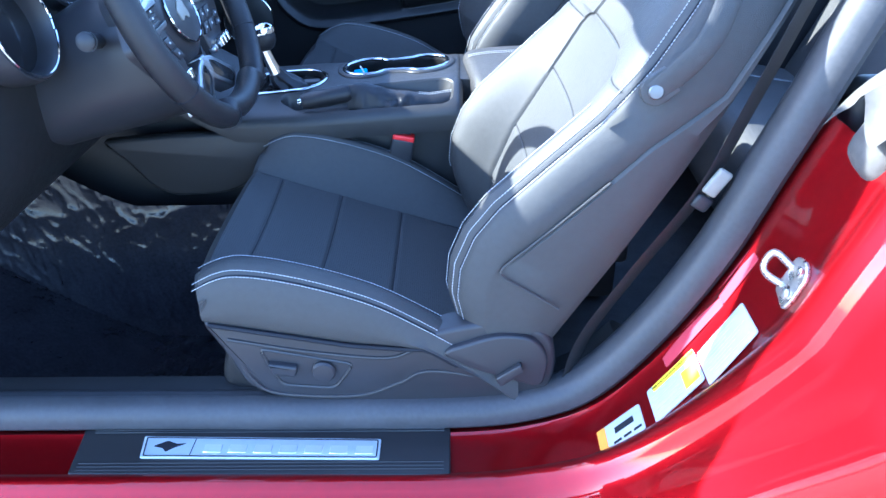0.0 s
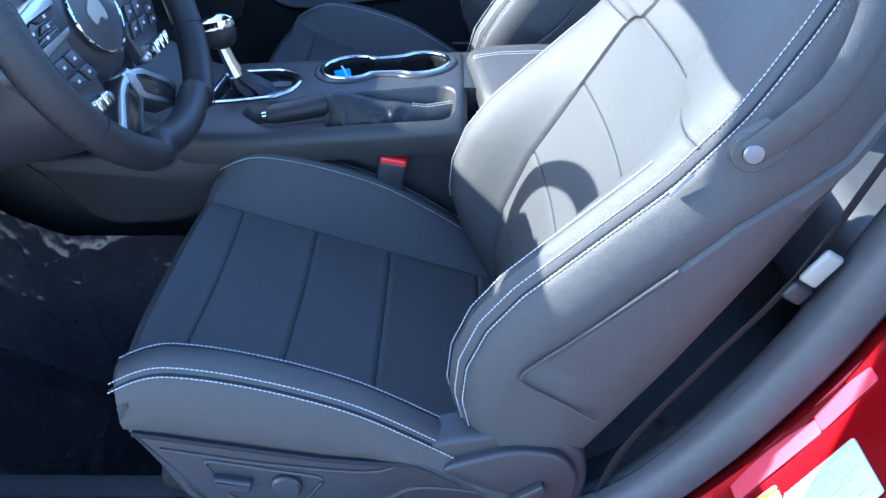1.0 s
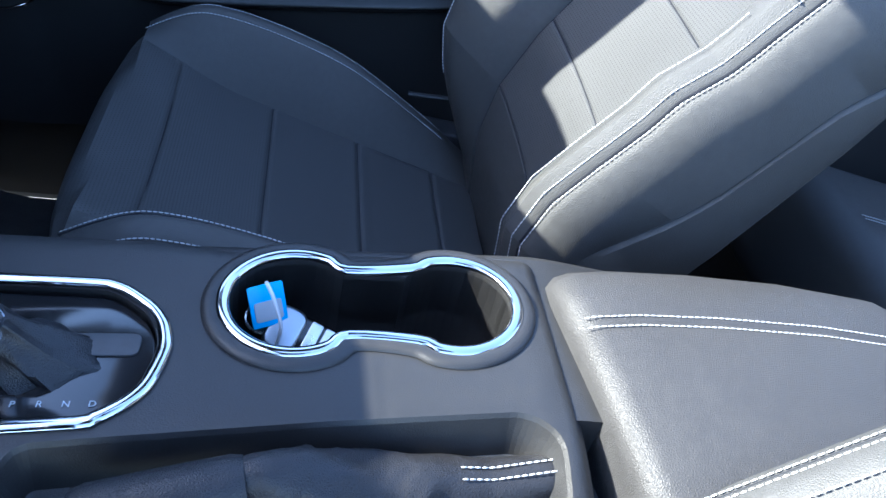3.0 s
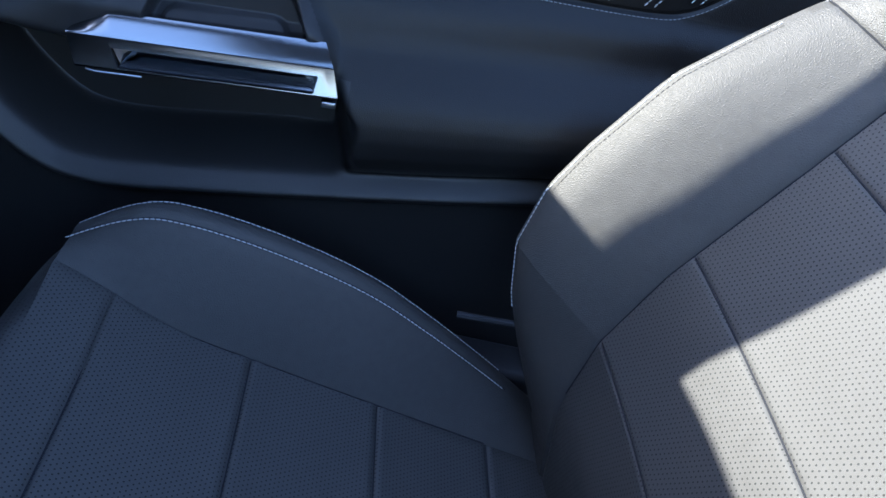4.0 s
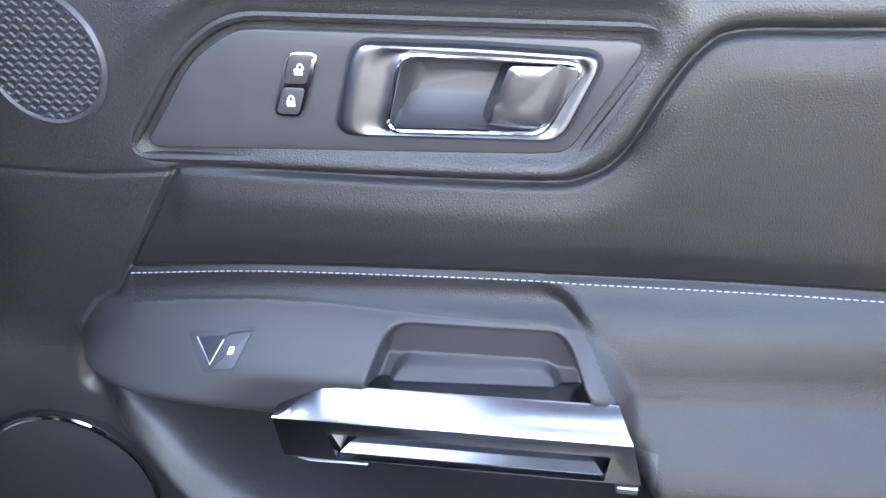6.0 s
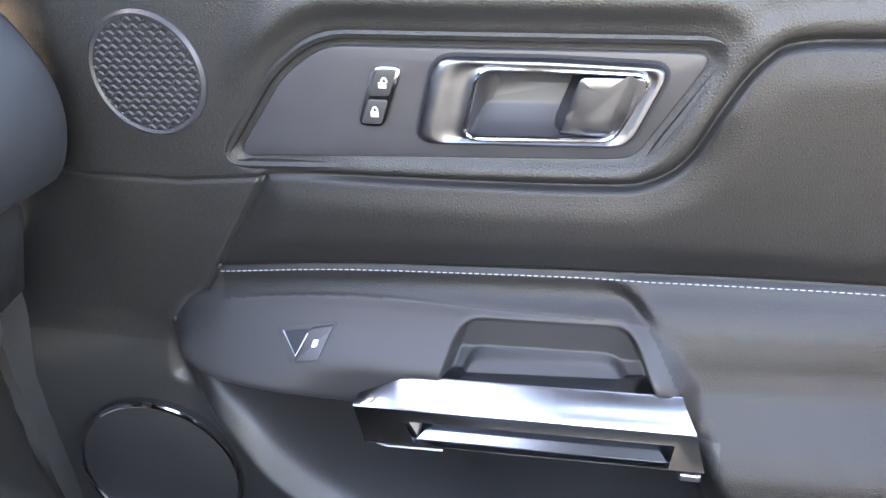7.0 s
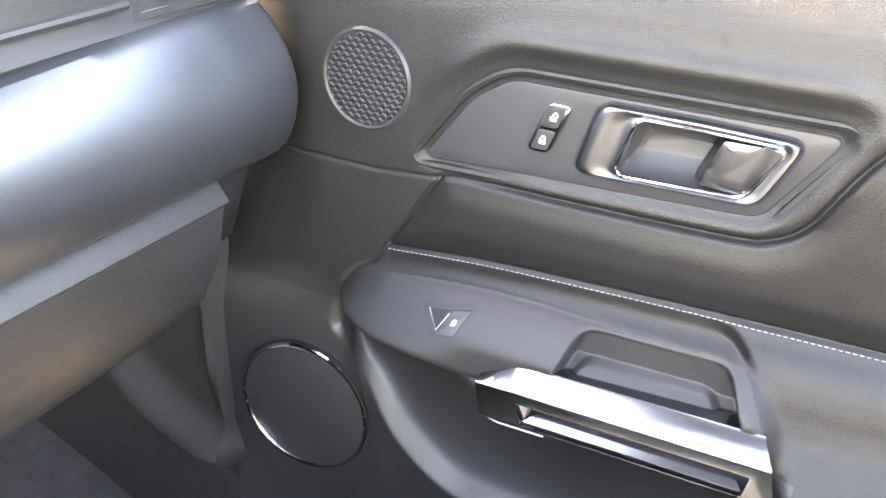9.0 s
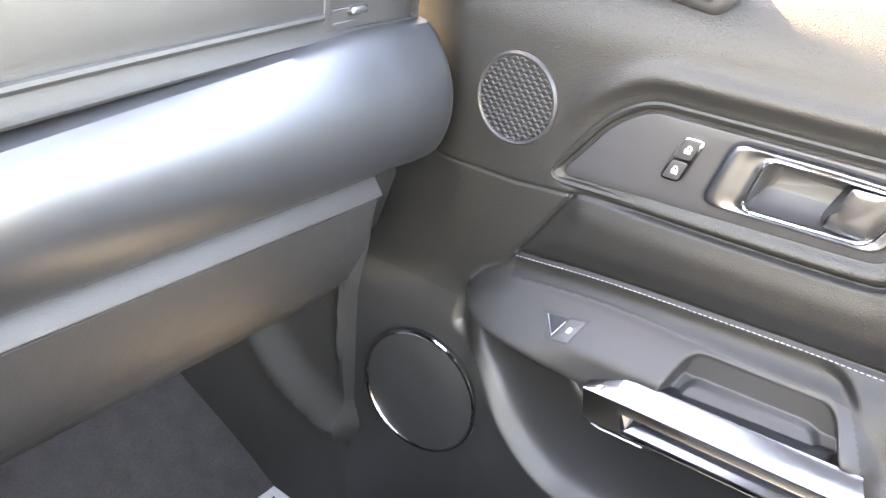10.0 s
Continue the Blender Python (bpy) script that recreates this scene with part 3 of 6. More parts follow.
    for sg in (-1, 1):
        for doff, noff in ((-0.004, 0.0012), (0.0042, 0.0)):
            seams.append([b(s, bolster_n(s) - (0.0062 if doff < 0 else 0.0135) + noff - sink_of(s, sg), sg * (0.222 * width(s) + doff)) for s in np.linspace(0.03, 0.58, 80)])
        seams.append([b(s, bolster_n(s) + 0.0036 - sink_of(s, sg), sg * (0.222 * width(s) - 0.022)) for s in np.linspace(0.05, 0.36, 60)])
    stitches("stitching", seams, THREAD, th)
    for sg in (-1, 1):
        part("seam", tube([b(s, bolster_n(s) - 0.0130 - sink_of(s, sg), sg * (0.222 * width(s) + 0.0010)) for s in np.linspace(0.03, 0.58, 70)], 0.0012, 5), INK_AND_SHADE, th)
        part("seam", tube([b(s, lumbar(s) - 0.0006, sg * ins_half(s)) for s in np.linspace(0.04, 0.4030, 60)], 0.0008, 5), INK_AND_SHADE, th)
        part("seam", tube([b(0.388, lumbar(0.388) + 0.0028 + (bolster_n(0.388) - lumbar(0.388)) * math.sin(min(1.0, k / 0.84) * math.pi / 2) ** 1.15 - 0.013 * max(0.0, (k - 0.80) / 0.20) ** 1.6 - 0.0016, sg * (ins_half(0.388) + (0.222 * width(0.388) - ins_half(0.388)) * k)) for k in np.linspace(0.03, 0.96, 20)], 0.0008, 5), INK_AND_SHADE, th)
    for q in back_seams:
        part("seam", tube([b(q + skew(q, ins_half(q) * k, ins_half(q)), lumbar(q) - 0.010 * (1 - k * k) - 0.0010, ins_half(q) * k) for k in np.linspace(-0.985, 0.985, 24)], 0.0008, 5), INK_AND_SHADE, th)
    part("seam", tube([b(0.4045, lumbar(0.4045) - 0.010 * (1 - k * k) - 0.0018, ins_half(0.4030) * k) for k in np.linspace(-0.99, 0.99, 20)], 0.0008, 5), INK_AND_SHADE, th)

    # head restraint on two posts
    hr = capped([[b(0.735 + 0.0, 0, 0) + A * (c * 0.085) + Vector((0, side * 0, 0)) + N * (0.028 * q[1] * r + 0.0) + Vector((0, 0.115 * q[0] * r, 0)) for q in [(math.copysign(abs(math.cos(t)) ** 0.6, math.cos(t)), math.copysign(abs(math.sin(t)) ** 0.8, math.sin(t)) * 1.6) for t in (2 * math.pi * i / 28 for i in range(28))]]
                 for c, r in ((-1.0, 0.70), (-0.97, 0.84), (-0.9, 0.93), (-0.6, 0.99), (0, 1.0), (0.6, 0.97), (0.88, 0.88), (0.97, 0.74), (1.0, 0.55))])
    head = part("head_restraint", hr, LEATHER, th)
    for dy in (-0.05, 0.05):
        part("post", tube([b(0.62, -0.04, dy), b(0.70, -0.02, dy)], 0.0065, 12), CHROME, head, "chrome post")
    return th, w, b, bolster_n, width


driver = seat("driver_seat", "black leather driver's seat with perforated panels and pale stitching", -1, 0.0, (-0.2, -0.1, 0.002, 0.128))
seat("passenger_seat", "black leather front passenger seat with perforated panels and pale stitching", 1, 0.035, (-0.21, -0.098, 0.014, 0.122))

# plastic side shield with power switches under the driver's cushion
seat_ob = driver[0]
shield_out = rounded([(-0.240, 0.050), (-0.213, -0.005), (-0.191, -0.066), (-0.145, -0.090), (-0.042, -0.098), (0.013, -0.10), (0.217, -0.10), (0.234, -0.035), (0.227, 0.012), (0.198, 0.033), (0.153, 0.041), (0.093, 0.031), (0.048, 0.016), (-0.028, 0.018), (-0.147, 0.034)], 0.02)
shield = part("side_shield", prism(shield_out, lambda a, b_, d: (a, -0.597 - d, b_), -0.03, 0.008, 0.007), SMOOTH, seat_ob, "dark plastic side shield with seat switches")
sw_out = rounded([(-0.166, 0.002), (-0.040, -0.026), (-0.069, -0.068), (-0.143, -0.061)], 0.012)
part("switch_panel", tube([(a, -0.605, b_) for a, b_ in sw_out], 0.0024, 6, closed=True), SMOOTH, shield)
part("slide_switch", prism(rounded([(-0.157, -0.018), (-0.115, -0.025), (-0.120, -0.042), (-0.150, -0.038)], 0.006), lambda a, b_, d: (a, -0.604 - d, b_), 0, 0.011, 0.004), SMOOTH, shield, "dark slide switch")
part("lumbar_knob", lathe([(0.0165, 0), (0.0165, 0.006), (0.014, 0.009), (0.006, 0.010)], axis((-0.082, -0.604, -0.036), (0, -1, 0))), SMOOTH, shield)
part("recline_cover", prism(rounded([(0.074, -0.002), (0.155, 0.027), (0.20, 0.022), (0.222, -0.01), (0.215, -0.065), (0.12, -0.030)], 0.02), lambda a, b_, d: (a, -0.604 - d, b_), 0, 0.012, 0.004), SMOOTH, shield)
part("recline_lever", prism(rounded([(0.150, -0.040), (0.184, -0.015), (0.188, -0.028), (0.158, -0.053)], 0.004), lambda a, b_, d: (a, -0.617 - d, b_), 0, 0.008, 0.002), SMOOTH, shield)

# belt guide strap and snap on the driver's backrest
_, w_, b_of, bn_of, wd_of = driver
part("belt_guide", tube(smooth_path([b_of(0.411, -0.011, 0.2435), b_of(0.481, -0.026, 0.2435), b_of(0.541, -0.018, 0.2235), b_of(0.576, 0.006, 0.1995)], 10), 0.014, 10, flat=0.22, up=(0, 1, 0)), LEATHER, seat_ob, "leather belt guide loop")
snap_at, snap_u, snap_n = Vector(b_of(0.413, -0.010, 0.2400)), Vector((0.80, 0.0, 0.60)), Vector((0.0, -0.99, 0.15)).normalized()
snap_v = snap_n.cross(snap_u)
snap_out = [(0.0165 * math.cos(t), 0.0165 * math.sin(t)) for t in np.linspace(0.5 * math.pi, 1.5 * math.pi, 14)] + [(0.022, -0.0155), (0.022, 0.0155)]
snap = part("snap_tab", prism(snap_out, lambda a, b_, d: snap_at + snap_u * a + snap_v * b_ + snap_n * d, -0.006, 0.0045, 0.0015), LEATHER, seat_ob)
part("snap_button", lathe([(0.0085, 0), (0.0085, 0.002), (0.0072, 0.0032), (0.003, 0.0034)], axis(b_of(0.413, -0.010, 0.2443), (0, -1, 0.15))), HANDLE, snap, "bright metal snap button")
part("panel_seam", tube(smooth_path([b_of(0.30, -0.030, 0.2445), b_of(0.20, 0.0, 0.2445), b_of(0.15, 0.016, 0.2445), b_of(0.134, 0.018, 0.2442), b_of(0.127, 0.008, 0.2440), b_of(0.124, -0.03, 0.2435), b_of(0.120, -0.075, 0.2435)], 8), 0.0016, 6), LEATHER, seat_ob)
part("shield_crease", tube(smooth_path([(-0.205, -0.605, 0.018), (-0.10, -0.605, -0.004), (0.0, -0.605, -0.016), (0.04, -0.6055, -0.004), (0.075, -0.605, 0.012)], 8), 0.0028, 8), SMOOTH, shield)
part("shield_crease", tube(smooth_path([(-0.208, -0.597, 0.015), (-0.185, -0.605, -0.045), (-0.15, -0.605, -0.076), (-0.04, -0.605, -0.082), (0.02, -0.605, -0.060), (0.07, -0.605, -0.040), (0.21, -0.597, -0.078)], 8), 0.0028, 8), SMOOTH, shield)


# ---- centre console ----
def top_z(x):
    return 0.190 + 0.06 * x


console = thing("centre_console", "black plastic centre console with chrome-edged cup holders and shifter", "console", (-0.1, -0.04, -0.28))
prof = [(-0.75, -0.28), (0.42, -0.28), (0.42, 0.13), (0.30, 0.17), (0.113, top_z(0.113)), (-0.27, top_z(-0.27)), (-0.36, 0.20), (-0.46, 0.26), (-0.60, 0.33), (-0.75, 0.36)]
lower = part("body", prism(rounded(prof, 0.02, 4), lambda a, b_, d: (a, 0.0 + d, b_ - 0.004), -0.080, 0.080, 0.012), PLASTIC, console)
part("side_panel", rbox((0.42, 0.018, 0.40), pose(-0.095, -0.112, -0.085), 0.004), PLASTIC, console)


def top_roll(y):
    """How far the console's top falls towards the driver."""
    return 0.0 if y > -0.070 else 4.2 * (-0.070 - y) ** 2 / (1 + 4.0 * (-0.070 - y))


def on_top(a, b_, d):
    return Vector((a, b_, top_z(a) + d - top_roll(b_) + (0.62 * max(0.0, -0.29 - a) if a < -0.29 else 0)))


rows = []
for x in list(np.linspace(-0.70, 0.100, 54)) + [0.106, 0.110, 0.113]:
    y0 = float(np.interp(x, [-0.70, -0.30, -0.18, 0.113], [-0.152, -0.154, -0.163, -0.163]))
    y1 = float(np.interp(x, [-0.70, -0.30, -0.16, -0.11, 0.113], [0.10, 0.084, 0.080, 0.072, 0.071]))
    end = -0.010 * max(0.0, (x - 0.100) / 0.013) ** 2
    edge_ = [(0.006, -0.044), (0.001, -0.042), (0.0, -0.016), (0.002, -0.009), (0.006, -0.003), (0.012, -0.0006), (0.020, 0.0)]
    sec = [(y0 + k, d) for k, d in edge_] + [(float(y), 0.0) for y in np.linspace(y0 + 0.03, y1 - 0.03, 18)] + [(y1 - k, d) for k, d in reversed(edge_)]
    rows.append([on_top(x, y, d + (end if d > -0.02 else 0)) for y, d in sec])
shell = capped(rows)
body = part("top_shell", shell, PLASTIC, console)


def cup_outline(grow=0.0):
    pts = []
    for cx, r, a0, a1 in ((-0.064, 0.0435, 42, 318), (0.042, 0.0410, 222, 498)):
        for k in range(29):
            t = radians(a0 + (a1 - a0) * k / 28)
            pts.append((cx + (r + grow) * math.cos(t), 0.013 + (r + grow) * math.sin(t)))
    return pts


brake_well = rounded([(-0.212, -0.116), (-0.205, -0.096), (-0.04, -0.084), (0.078, -0.078), (0.096, -0.094), (0.094, -0.140), (0.082, -0.150), (-0.04, -0.149), (-0.158, -0.150), (-0.178, -0.143)], 0.014)
shift_out = rounded([(-0.2690, -0.0880), (-0.2664, 0.0180), (-0.2560, 0.0296), (-0.1762, 0.0262), (-0.1472, 0.0010), (-0.1380, -0.0251), (-0.1459, -0.0630), (-0.1700, -0.0830)], 0.014)


def well_cut():
    """The handbrake's hollow, with sloping walls."""
    return capped([[on_top(a, b_, d) for a, b_ in inset(brake_well, k)] for k, d in ((0.012, -0.030), (0.008, -0.028), (0.003, -0.012), (0.0, -0.003), (-0.003, 0.002), (-0.003, 0.05))])


for target in (lower, body):
    carve(target, prism(cup_outline(), on_top, -0.085, 0.05, 0.001), well_cut(), prism(inset(shift_out, 0.005), on_top, -0.03, 0.05, 0.001))
ring = cup_outline(0.003)
collar = cup_outline(0.0095)
part("cup_collar", tube([on_top(p.x, p.y, 0.0005) for p in smooth_path([(q[0], q[1], 0) for q in collar[::2]], 4, True)], 0.0070, 12, closed=True, flat=0.5), PLASTIC, console)
part("cup_ring", join(tube([on_top(p.x, p.y, 0.0035) for p in smooth_path([(q[0], q[1], 0) for q in ring[::2]], 4, True)], 0.0042, 12, closed=True, flat=0.5)), CHROME, console, "bright chrome rim of the cup holders")
part("cup_liner", lathe([(0.030, 0), (0.031, 0.004), (0.027, 0.004), (0.026, 0.001)], axis((0.042, 0.013, top_z(0) - 0.083), (0, 0, 1))), RUBBER, console)
part("shift_ring", tube([on_top(p.x, p.y, 0.0015) for p in smooth_path([(q[0], q[1], 0) for q in shift_out[::2]], 3, True)], 0.0042, 10, closed=True, flat=0.55), CHROME, console, "chrome shifter surround")
part("shift_gate", prism(inset(shift_out, 0.006), on_top, -0.028, -0.006, 0.001), GLOSSY, console, "gloss black gear gate")
part("gate_slot", prism(rounded([(-0.25, -0.03), (-0.155, -0.03), (-0.155, -0.012), (-0.25, -0.012)], 0.006), on_top, -0.0058, -0.0045, 0.0004), RUBBER, console)
for k, ch in enumerate("PRND"):
    lettering("gear_letter", ch, 0.006, Matrix.Translation(on_top(-0.215 + 0.014 * k, -0.066, -0.0055)), ICON, console)
part("well_floor", prism(inset(brake_well, 0.012), on_top, -0.0335, -0.0305, 0.0005), PLASTIC, console)
# padded panel beside the knees
part("knee_panel", prism(rounded([(-0.545, 0.112), (-0.505, 0.078), (-0.463, 0.020), (-0.426, 0.0), (-0.32, 0.005), (-0.250, 0.040), (-0.205, 0.112), (-0.281, 0.124), (-0.40, 0.122)], 0.03), lambda a, b_, d: (a, -0.130 - d, b_), 0, 0.018, 0.008), PLASTIC, console)

lever = thing("gear_lever", "chrome and black leather gear lever in the console", "gear lever", (-0.235, -0.03, 0.17))
part("boot", capped([[Vector((-0.225 + dx + 0.034 * k * (1 + 0.13 * math.sin(5 * t + 60 * z)) * math.cos(t), -0.032 + 0.026 * k * (1 + 0.16 * math.sin(7 * t + 90 * z)) * math.sin(t), z + 0.002 * math.sin(4 * t + k * 9))) for t in (2 * math.pi * i / 44 for i in range(44))]
                     for k, z, dx in ((1.0, 0.160, 0.022), (0.98, 0.170, 0.020), (0.80, 0.180, 0.010), (0.62, 0.187, 0.003), (0.45, 0.196, -0.003), (0.36, 0.204, -0.008))]), GAITER, lever)
part("shaft", tube([(-0.232, -0.033, 0.195), (-0.240, -0.034, 0.218), (-0.247, -0.035, 0.242)], 0.0105, 16, taper=[1.15, 0.95, 0.85]), CHROME, lever, "chrome shaft")
knob = part("knob", capped([[Vector((-0.250, -0.035, z)) + Vector((0.024 * k * math.cos(t) * 1.1, 0.020 * k * math.sin(t), 0)) for t in (2 * math.pi * i / 24 for i in range(24))]
                            for k, z in ((0.45, 0.238), (0.8, 0.243), (1.0, 0.254), (1.02, 0.264), (0.9, 0.273), (0.6, 0.278), (0.2, 0.2795))]), GAITER, lever)
part("cap", capped([[Vector((-0.253, -0.035, z)) + Vector((0.026 * k * math.cos(t) * 1.15, 0.0205 * k * math.sin(t), 0.003 * math.cos(t))) for t in (2 * math.pi * i / 24 for i in range(24))]
                    for k, z in ((1.0, 0.269), (1.01, 0.273), (0.9, 0.280), (0.6, 0.284), (0.2, 0.285))]), CHROME, knob, "chrome cap")

brake = thing("handbrake", "black leather handbrake lever with chrome button and gaiter", "handbrake", (0.0, -0.12, 0.15))
part("grip", tube([(-0.168, -0.137, 0.176), (-0.160, -0.136, 0.177), (-0.12, -0.130, 0.182), (-0.09, -0.125, 0.186), (-0.084, -0.124, 0.187)], 0.0165, 18, flat=0.92, taper=[0.8, 0.97, 1.05, 1.05, 0.95]), GAITER, brake)
part("button", tube([(-0.175, -0.138, 0.175), (-0.166, -0.137, 0.1765)], 0.0055, 14), CHROME, brake, "chrome release button")
GAITER_HI = lambda t: float(np.interp(t, [0, 0.06, 0.14, 0.3, 0.5, 0.75, 1], [0.200, 0.2025, 0.2015, 0.193, 0.183, 0.175, 0.180]))
rows = []
for i in range(64):
    t = i / 63
    x = -0.088 + 0.190 * t
    wd_ = float(np.interp(t, [0, 0.1, 0.3, 0.7, 1], [0.015, 0.021, 0.024, 0.021, 0.016]))
    hi = GAITER_HI(t)
    row = []
    for j in range(25):
        q = -1 + 2 * j / 24
        z = 0.146 + (hi - 0.146) * (1 - abs(q) ** 2.6) ** 0.62
        fold = 1.6 * noise.noise((7.5 * t + 0.9 * q, 1.6 * q - 2.4 * t, 3.7)) + 0.8 * abs(noise.noise((15 * t - 1.2 * q, 3.0 * q + 3 * t, 9.1))) - 0.3
        amp = math.sin(math.pi * min(1.0, t * 1.30 + 0.05)) * (0.30 + abs(q) ** 1.5) if t < 0.73 else 0.12
        row.append(Vector((x, -0.122 + 0.020 * t + wd_ * (q * 1.12) + math.copysign(0.0075 * fold * amp, q) * min(1.0, abs(q) * 2), z + 0.0055 * fold * amp)))
    rows.append(row)
part("gaiter", capped(rows), GAITER, brake, "crumpled black leather gaiter")
stitches("stitching", [[(x, -0.122 + 0.105 * (x + 0.088) + s_, GAITER_HI((x + 0.088) / 0.190) + 0.0008) for x in np.linspace(0.035, 0.100, 22)] for s_ in (-0.005, 0.003)], THREAD, brake)

arm = thing("armrest", "padded black leather centre armrest with a stitched lid", "armrest", (0.24, -0.04, 0.15))
rows = []
for x, k, dz in ((0.1135, 0.82, -0.016), (0.115, 0.92, -0.006), (0.120, 0.97, 0.0), (0.130, 0.99, 0.004), (0.16, 1.0, 0.008), (0.22, 1.0, 0.010), (0.30, 1.0, 0.008), (0.38, 0.98, 0.0), (0.41, 0.93, -0.01), (0.42, 0.8, -0.03)):
    ring_ = []
    for y, z in ((0.046, 0.140), (0.050, 0.165), (0.050, 0.186), (0.045, 0.199), (0.034, 0.2065), (0.012, 0.2108), (-0.014, 0.212), (-0.018, 0.2105), (-0.022, 0.212), (-0.06, 0.2105), (-0.11, 0.208), (-0.148, 0.203), (-0.164, 0.193), (-0.170, 0.175), (-0.170, 0.15), (-0.165, 0.135)):
        ring_.append(Vector((x + (0.02 * (0.04 - y) / 0.2 if x < 0.2 else 0), -0.04 + (y + 0.04) * k, z + (dz if z > 0.17 else 0))))
    rows.append(ring_)
part("lid", capped(rows), LID, arm)
part("rear_side", rbox((0.31, 0.236, 0.30), pose(0.268, -0.051, 0.0), 0.012), PLASTIC, console)
stitches("stitching", [[(x, -0.018 + s_, 0.2125 + float(np.interp(x, [0.12, 0.13, 0.16, 0.22, 0.30, 0.38], [0.0, 0.004, 0.008, 0.010, 0.008, 0.0]))) for x in np.linspace(0.124, 0.38, 50)] for s_ in (-0.0045, 0.0045)], THREAD, arm)

# seat belt buckles by the console
for side in (-1, 1):
    at = Vector((0.002, side * 0.153, 0.087)) if side < 0 else Vector((0.008, 0.116, 0.100))
    bk = thing("belt_buckle", "black seat belt buckle with a red release button", "seat belt buckle", at - Vector((0, 0, 0.2)), "front belt buckles")
    m = Matrix.Translation(at) @ pose(0, 0, 0, 0, 12, 0)
    part("housing", rbox((0.040, 0.024, 0.075), m @ pose(0, 0, -0.012), 0.004), SMOOTH, bk)
    part("release_button", rbox((0.038, 0.022, 0.012), m @ pose(0, 0, 0.026), 0.0025), REDPLASTIC, bk, "red plastic release button")
    part("slot", rbox((0.022, 0.007, 0.003), m @ pose(0, 0.005, 0.0315), 0.001), RUBBER, bk)
    part("stalk", tube([m @ Vector((0, 0, -0.045)), at + Vector((0.02, 0, -0.12)), at + Vector((0.05, 0, -0.25))], 0.012, 10, flat=0.5, up=(0, 1, 0)), WEBBING, bk)

# key fob with a tag in the front cup
fob = thing("key_fob", "black and silver remote key with buttons lying in the cup holder", "car key", (-0.05, 0.012, 0.13))
fm = axis((-0.044, 0.020, 0.134), (0.1, -0.45, 0.9), (1, -0.35, -0.3))


def on_fob(a, b_, d):
    return fm @ Vector((a, b_, d))


part("case", prism(rounded([(-0.034, -0.016), (0.034, -0.018), (0.036, 0.018), (-0.034, 0.017)], 0.010), on_fob, -0.007, 0.006, 0.004), GLOSSY, fob)
part("end_cap", prism(rounded([(-0.040, -0.017), (-0.016, -0.018), (-0.016, 0.018), (-0.040, 0.017)], 0.010), on_fob, -0.006, 0.0085, 0.003), SATIN, fob, "silver end cap")
for k in range(4):
    part("button", prism(rounded([(-0.013 + 0.011 * k, -0.015), (-0.004 + 0.011 * k, -0.015), (-0.004 + 0.011 * k, 0.015), (-0.013 + 0.011 * k, 0.015)], 0.002), on_fob, 0.005, 0.0072, 0.0008), STEEL, fob, "grey key button")
part("ring", tube([on_fob(-0.046 + 0.011 * math.cos(t), 0.011 * math.sin(t), 0.004) for t in (2 * math.pi * i / 24 for i in range(24))], 0.0012, 6, closed=True), STEEL, fob)
tag = thing("key_tag", "blue and white plastic key tag on a cable tie", "key tag", (-0.085, 0.03, 0.15))
tm = axis((-0.082, 0.034, 0.162), (0.35, -0.75, 0.55), (0, 0, 1))
part("card", prism(rounded([(-0.015, -0.013), (0.015, -0.013), (0.015, 0.013), (-0.015, 0.013)], 0.002), lambda a, b_, d: tm @ Vector((a, b_, d)), 0, 0.0012, 0.0004), BLUECARD, tag)
part("print", prism(rounded([(-0.011, -0.010), (0.003, -0.010), (0.003, 0.010), (-0.011, 0.010)], 0.002), lambda a, b_, d: tm @ Vector((a, b_, d)), 0.0012, 0.0016, 0.0002), WHITE, tag)
part("cable_tie", tube(smooth_path([(-0.084, 0.036, 0.182), (-0.078, 0.026, 0.176), (-0.072, 0.016, 0.160), (-0.074, 0.014, 0.142)], 6), 0.0014, 8), ICON, tag)


# ---- steering wheel ----
TILT = radians(20.3)
WC = Vector((-0.269, -0.367, 0.407))
WN = Vector((math.cos(TILT), 0, math.sin(TILT)))
WM = axis(WC, WN, (-math.sin(TILT), 0, math.cos(TILT)))   # local x up the wheel, local y across it


def wheel_at(up, across, out):
    """A place on the wheel: up it, across it towards the console, and out towards the driver."""
    return WC + Vector((-math.sin(TILT), 0, math.cos(TILT))) * up + Vector((0, 1, 0)) * across + WN * out


wheel = thing("steering_wheel", "black leather steering wheel with silver spokes and a round badge", "steering wheel", WC)
R = 0.169
path = []
for i in range(96):
    t = 2 * math.pi * i / 96
    flat = 0.012 if math.sin(t) < -0.92 else 0.0
    path.append(wheel_at((R - flat) * math.sin(t), R * 1.02 * math.cos(t), 0.012))
part("rim", tube(path, 0.0168, 18, closed=True, flat=1.1, up=WN), GAITER, wheel, "black leather rim with seams")
stitches("stitching", [[wheel_at((R - 0.0150) * math.sin(t), (R - 0.0150) * 1.02 * math.cos(t), 0.002) for t in np.linspace(a, a + 1.2, 60)] for a in (-0.7, math.pi - 0.5)], INK_AND_SHADE, wheel, 0.005, 0.0042, 0.0009, "black thread lacing")
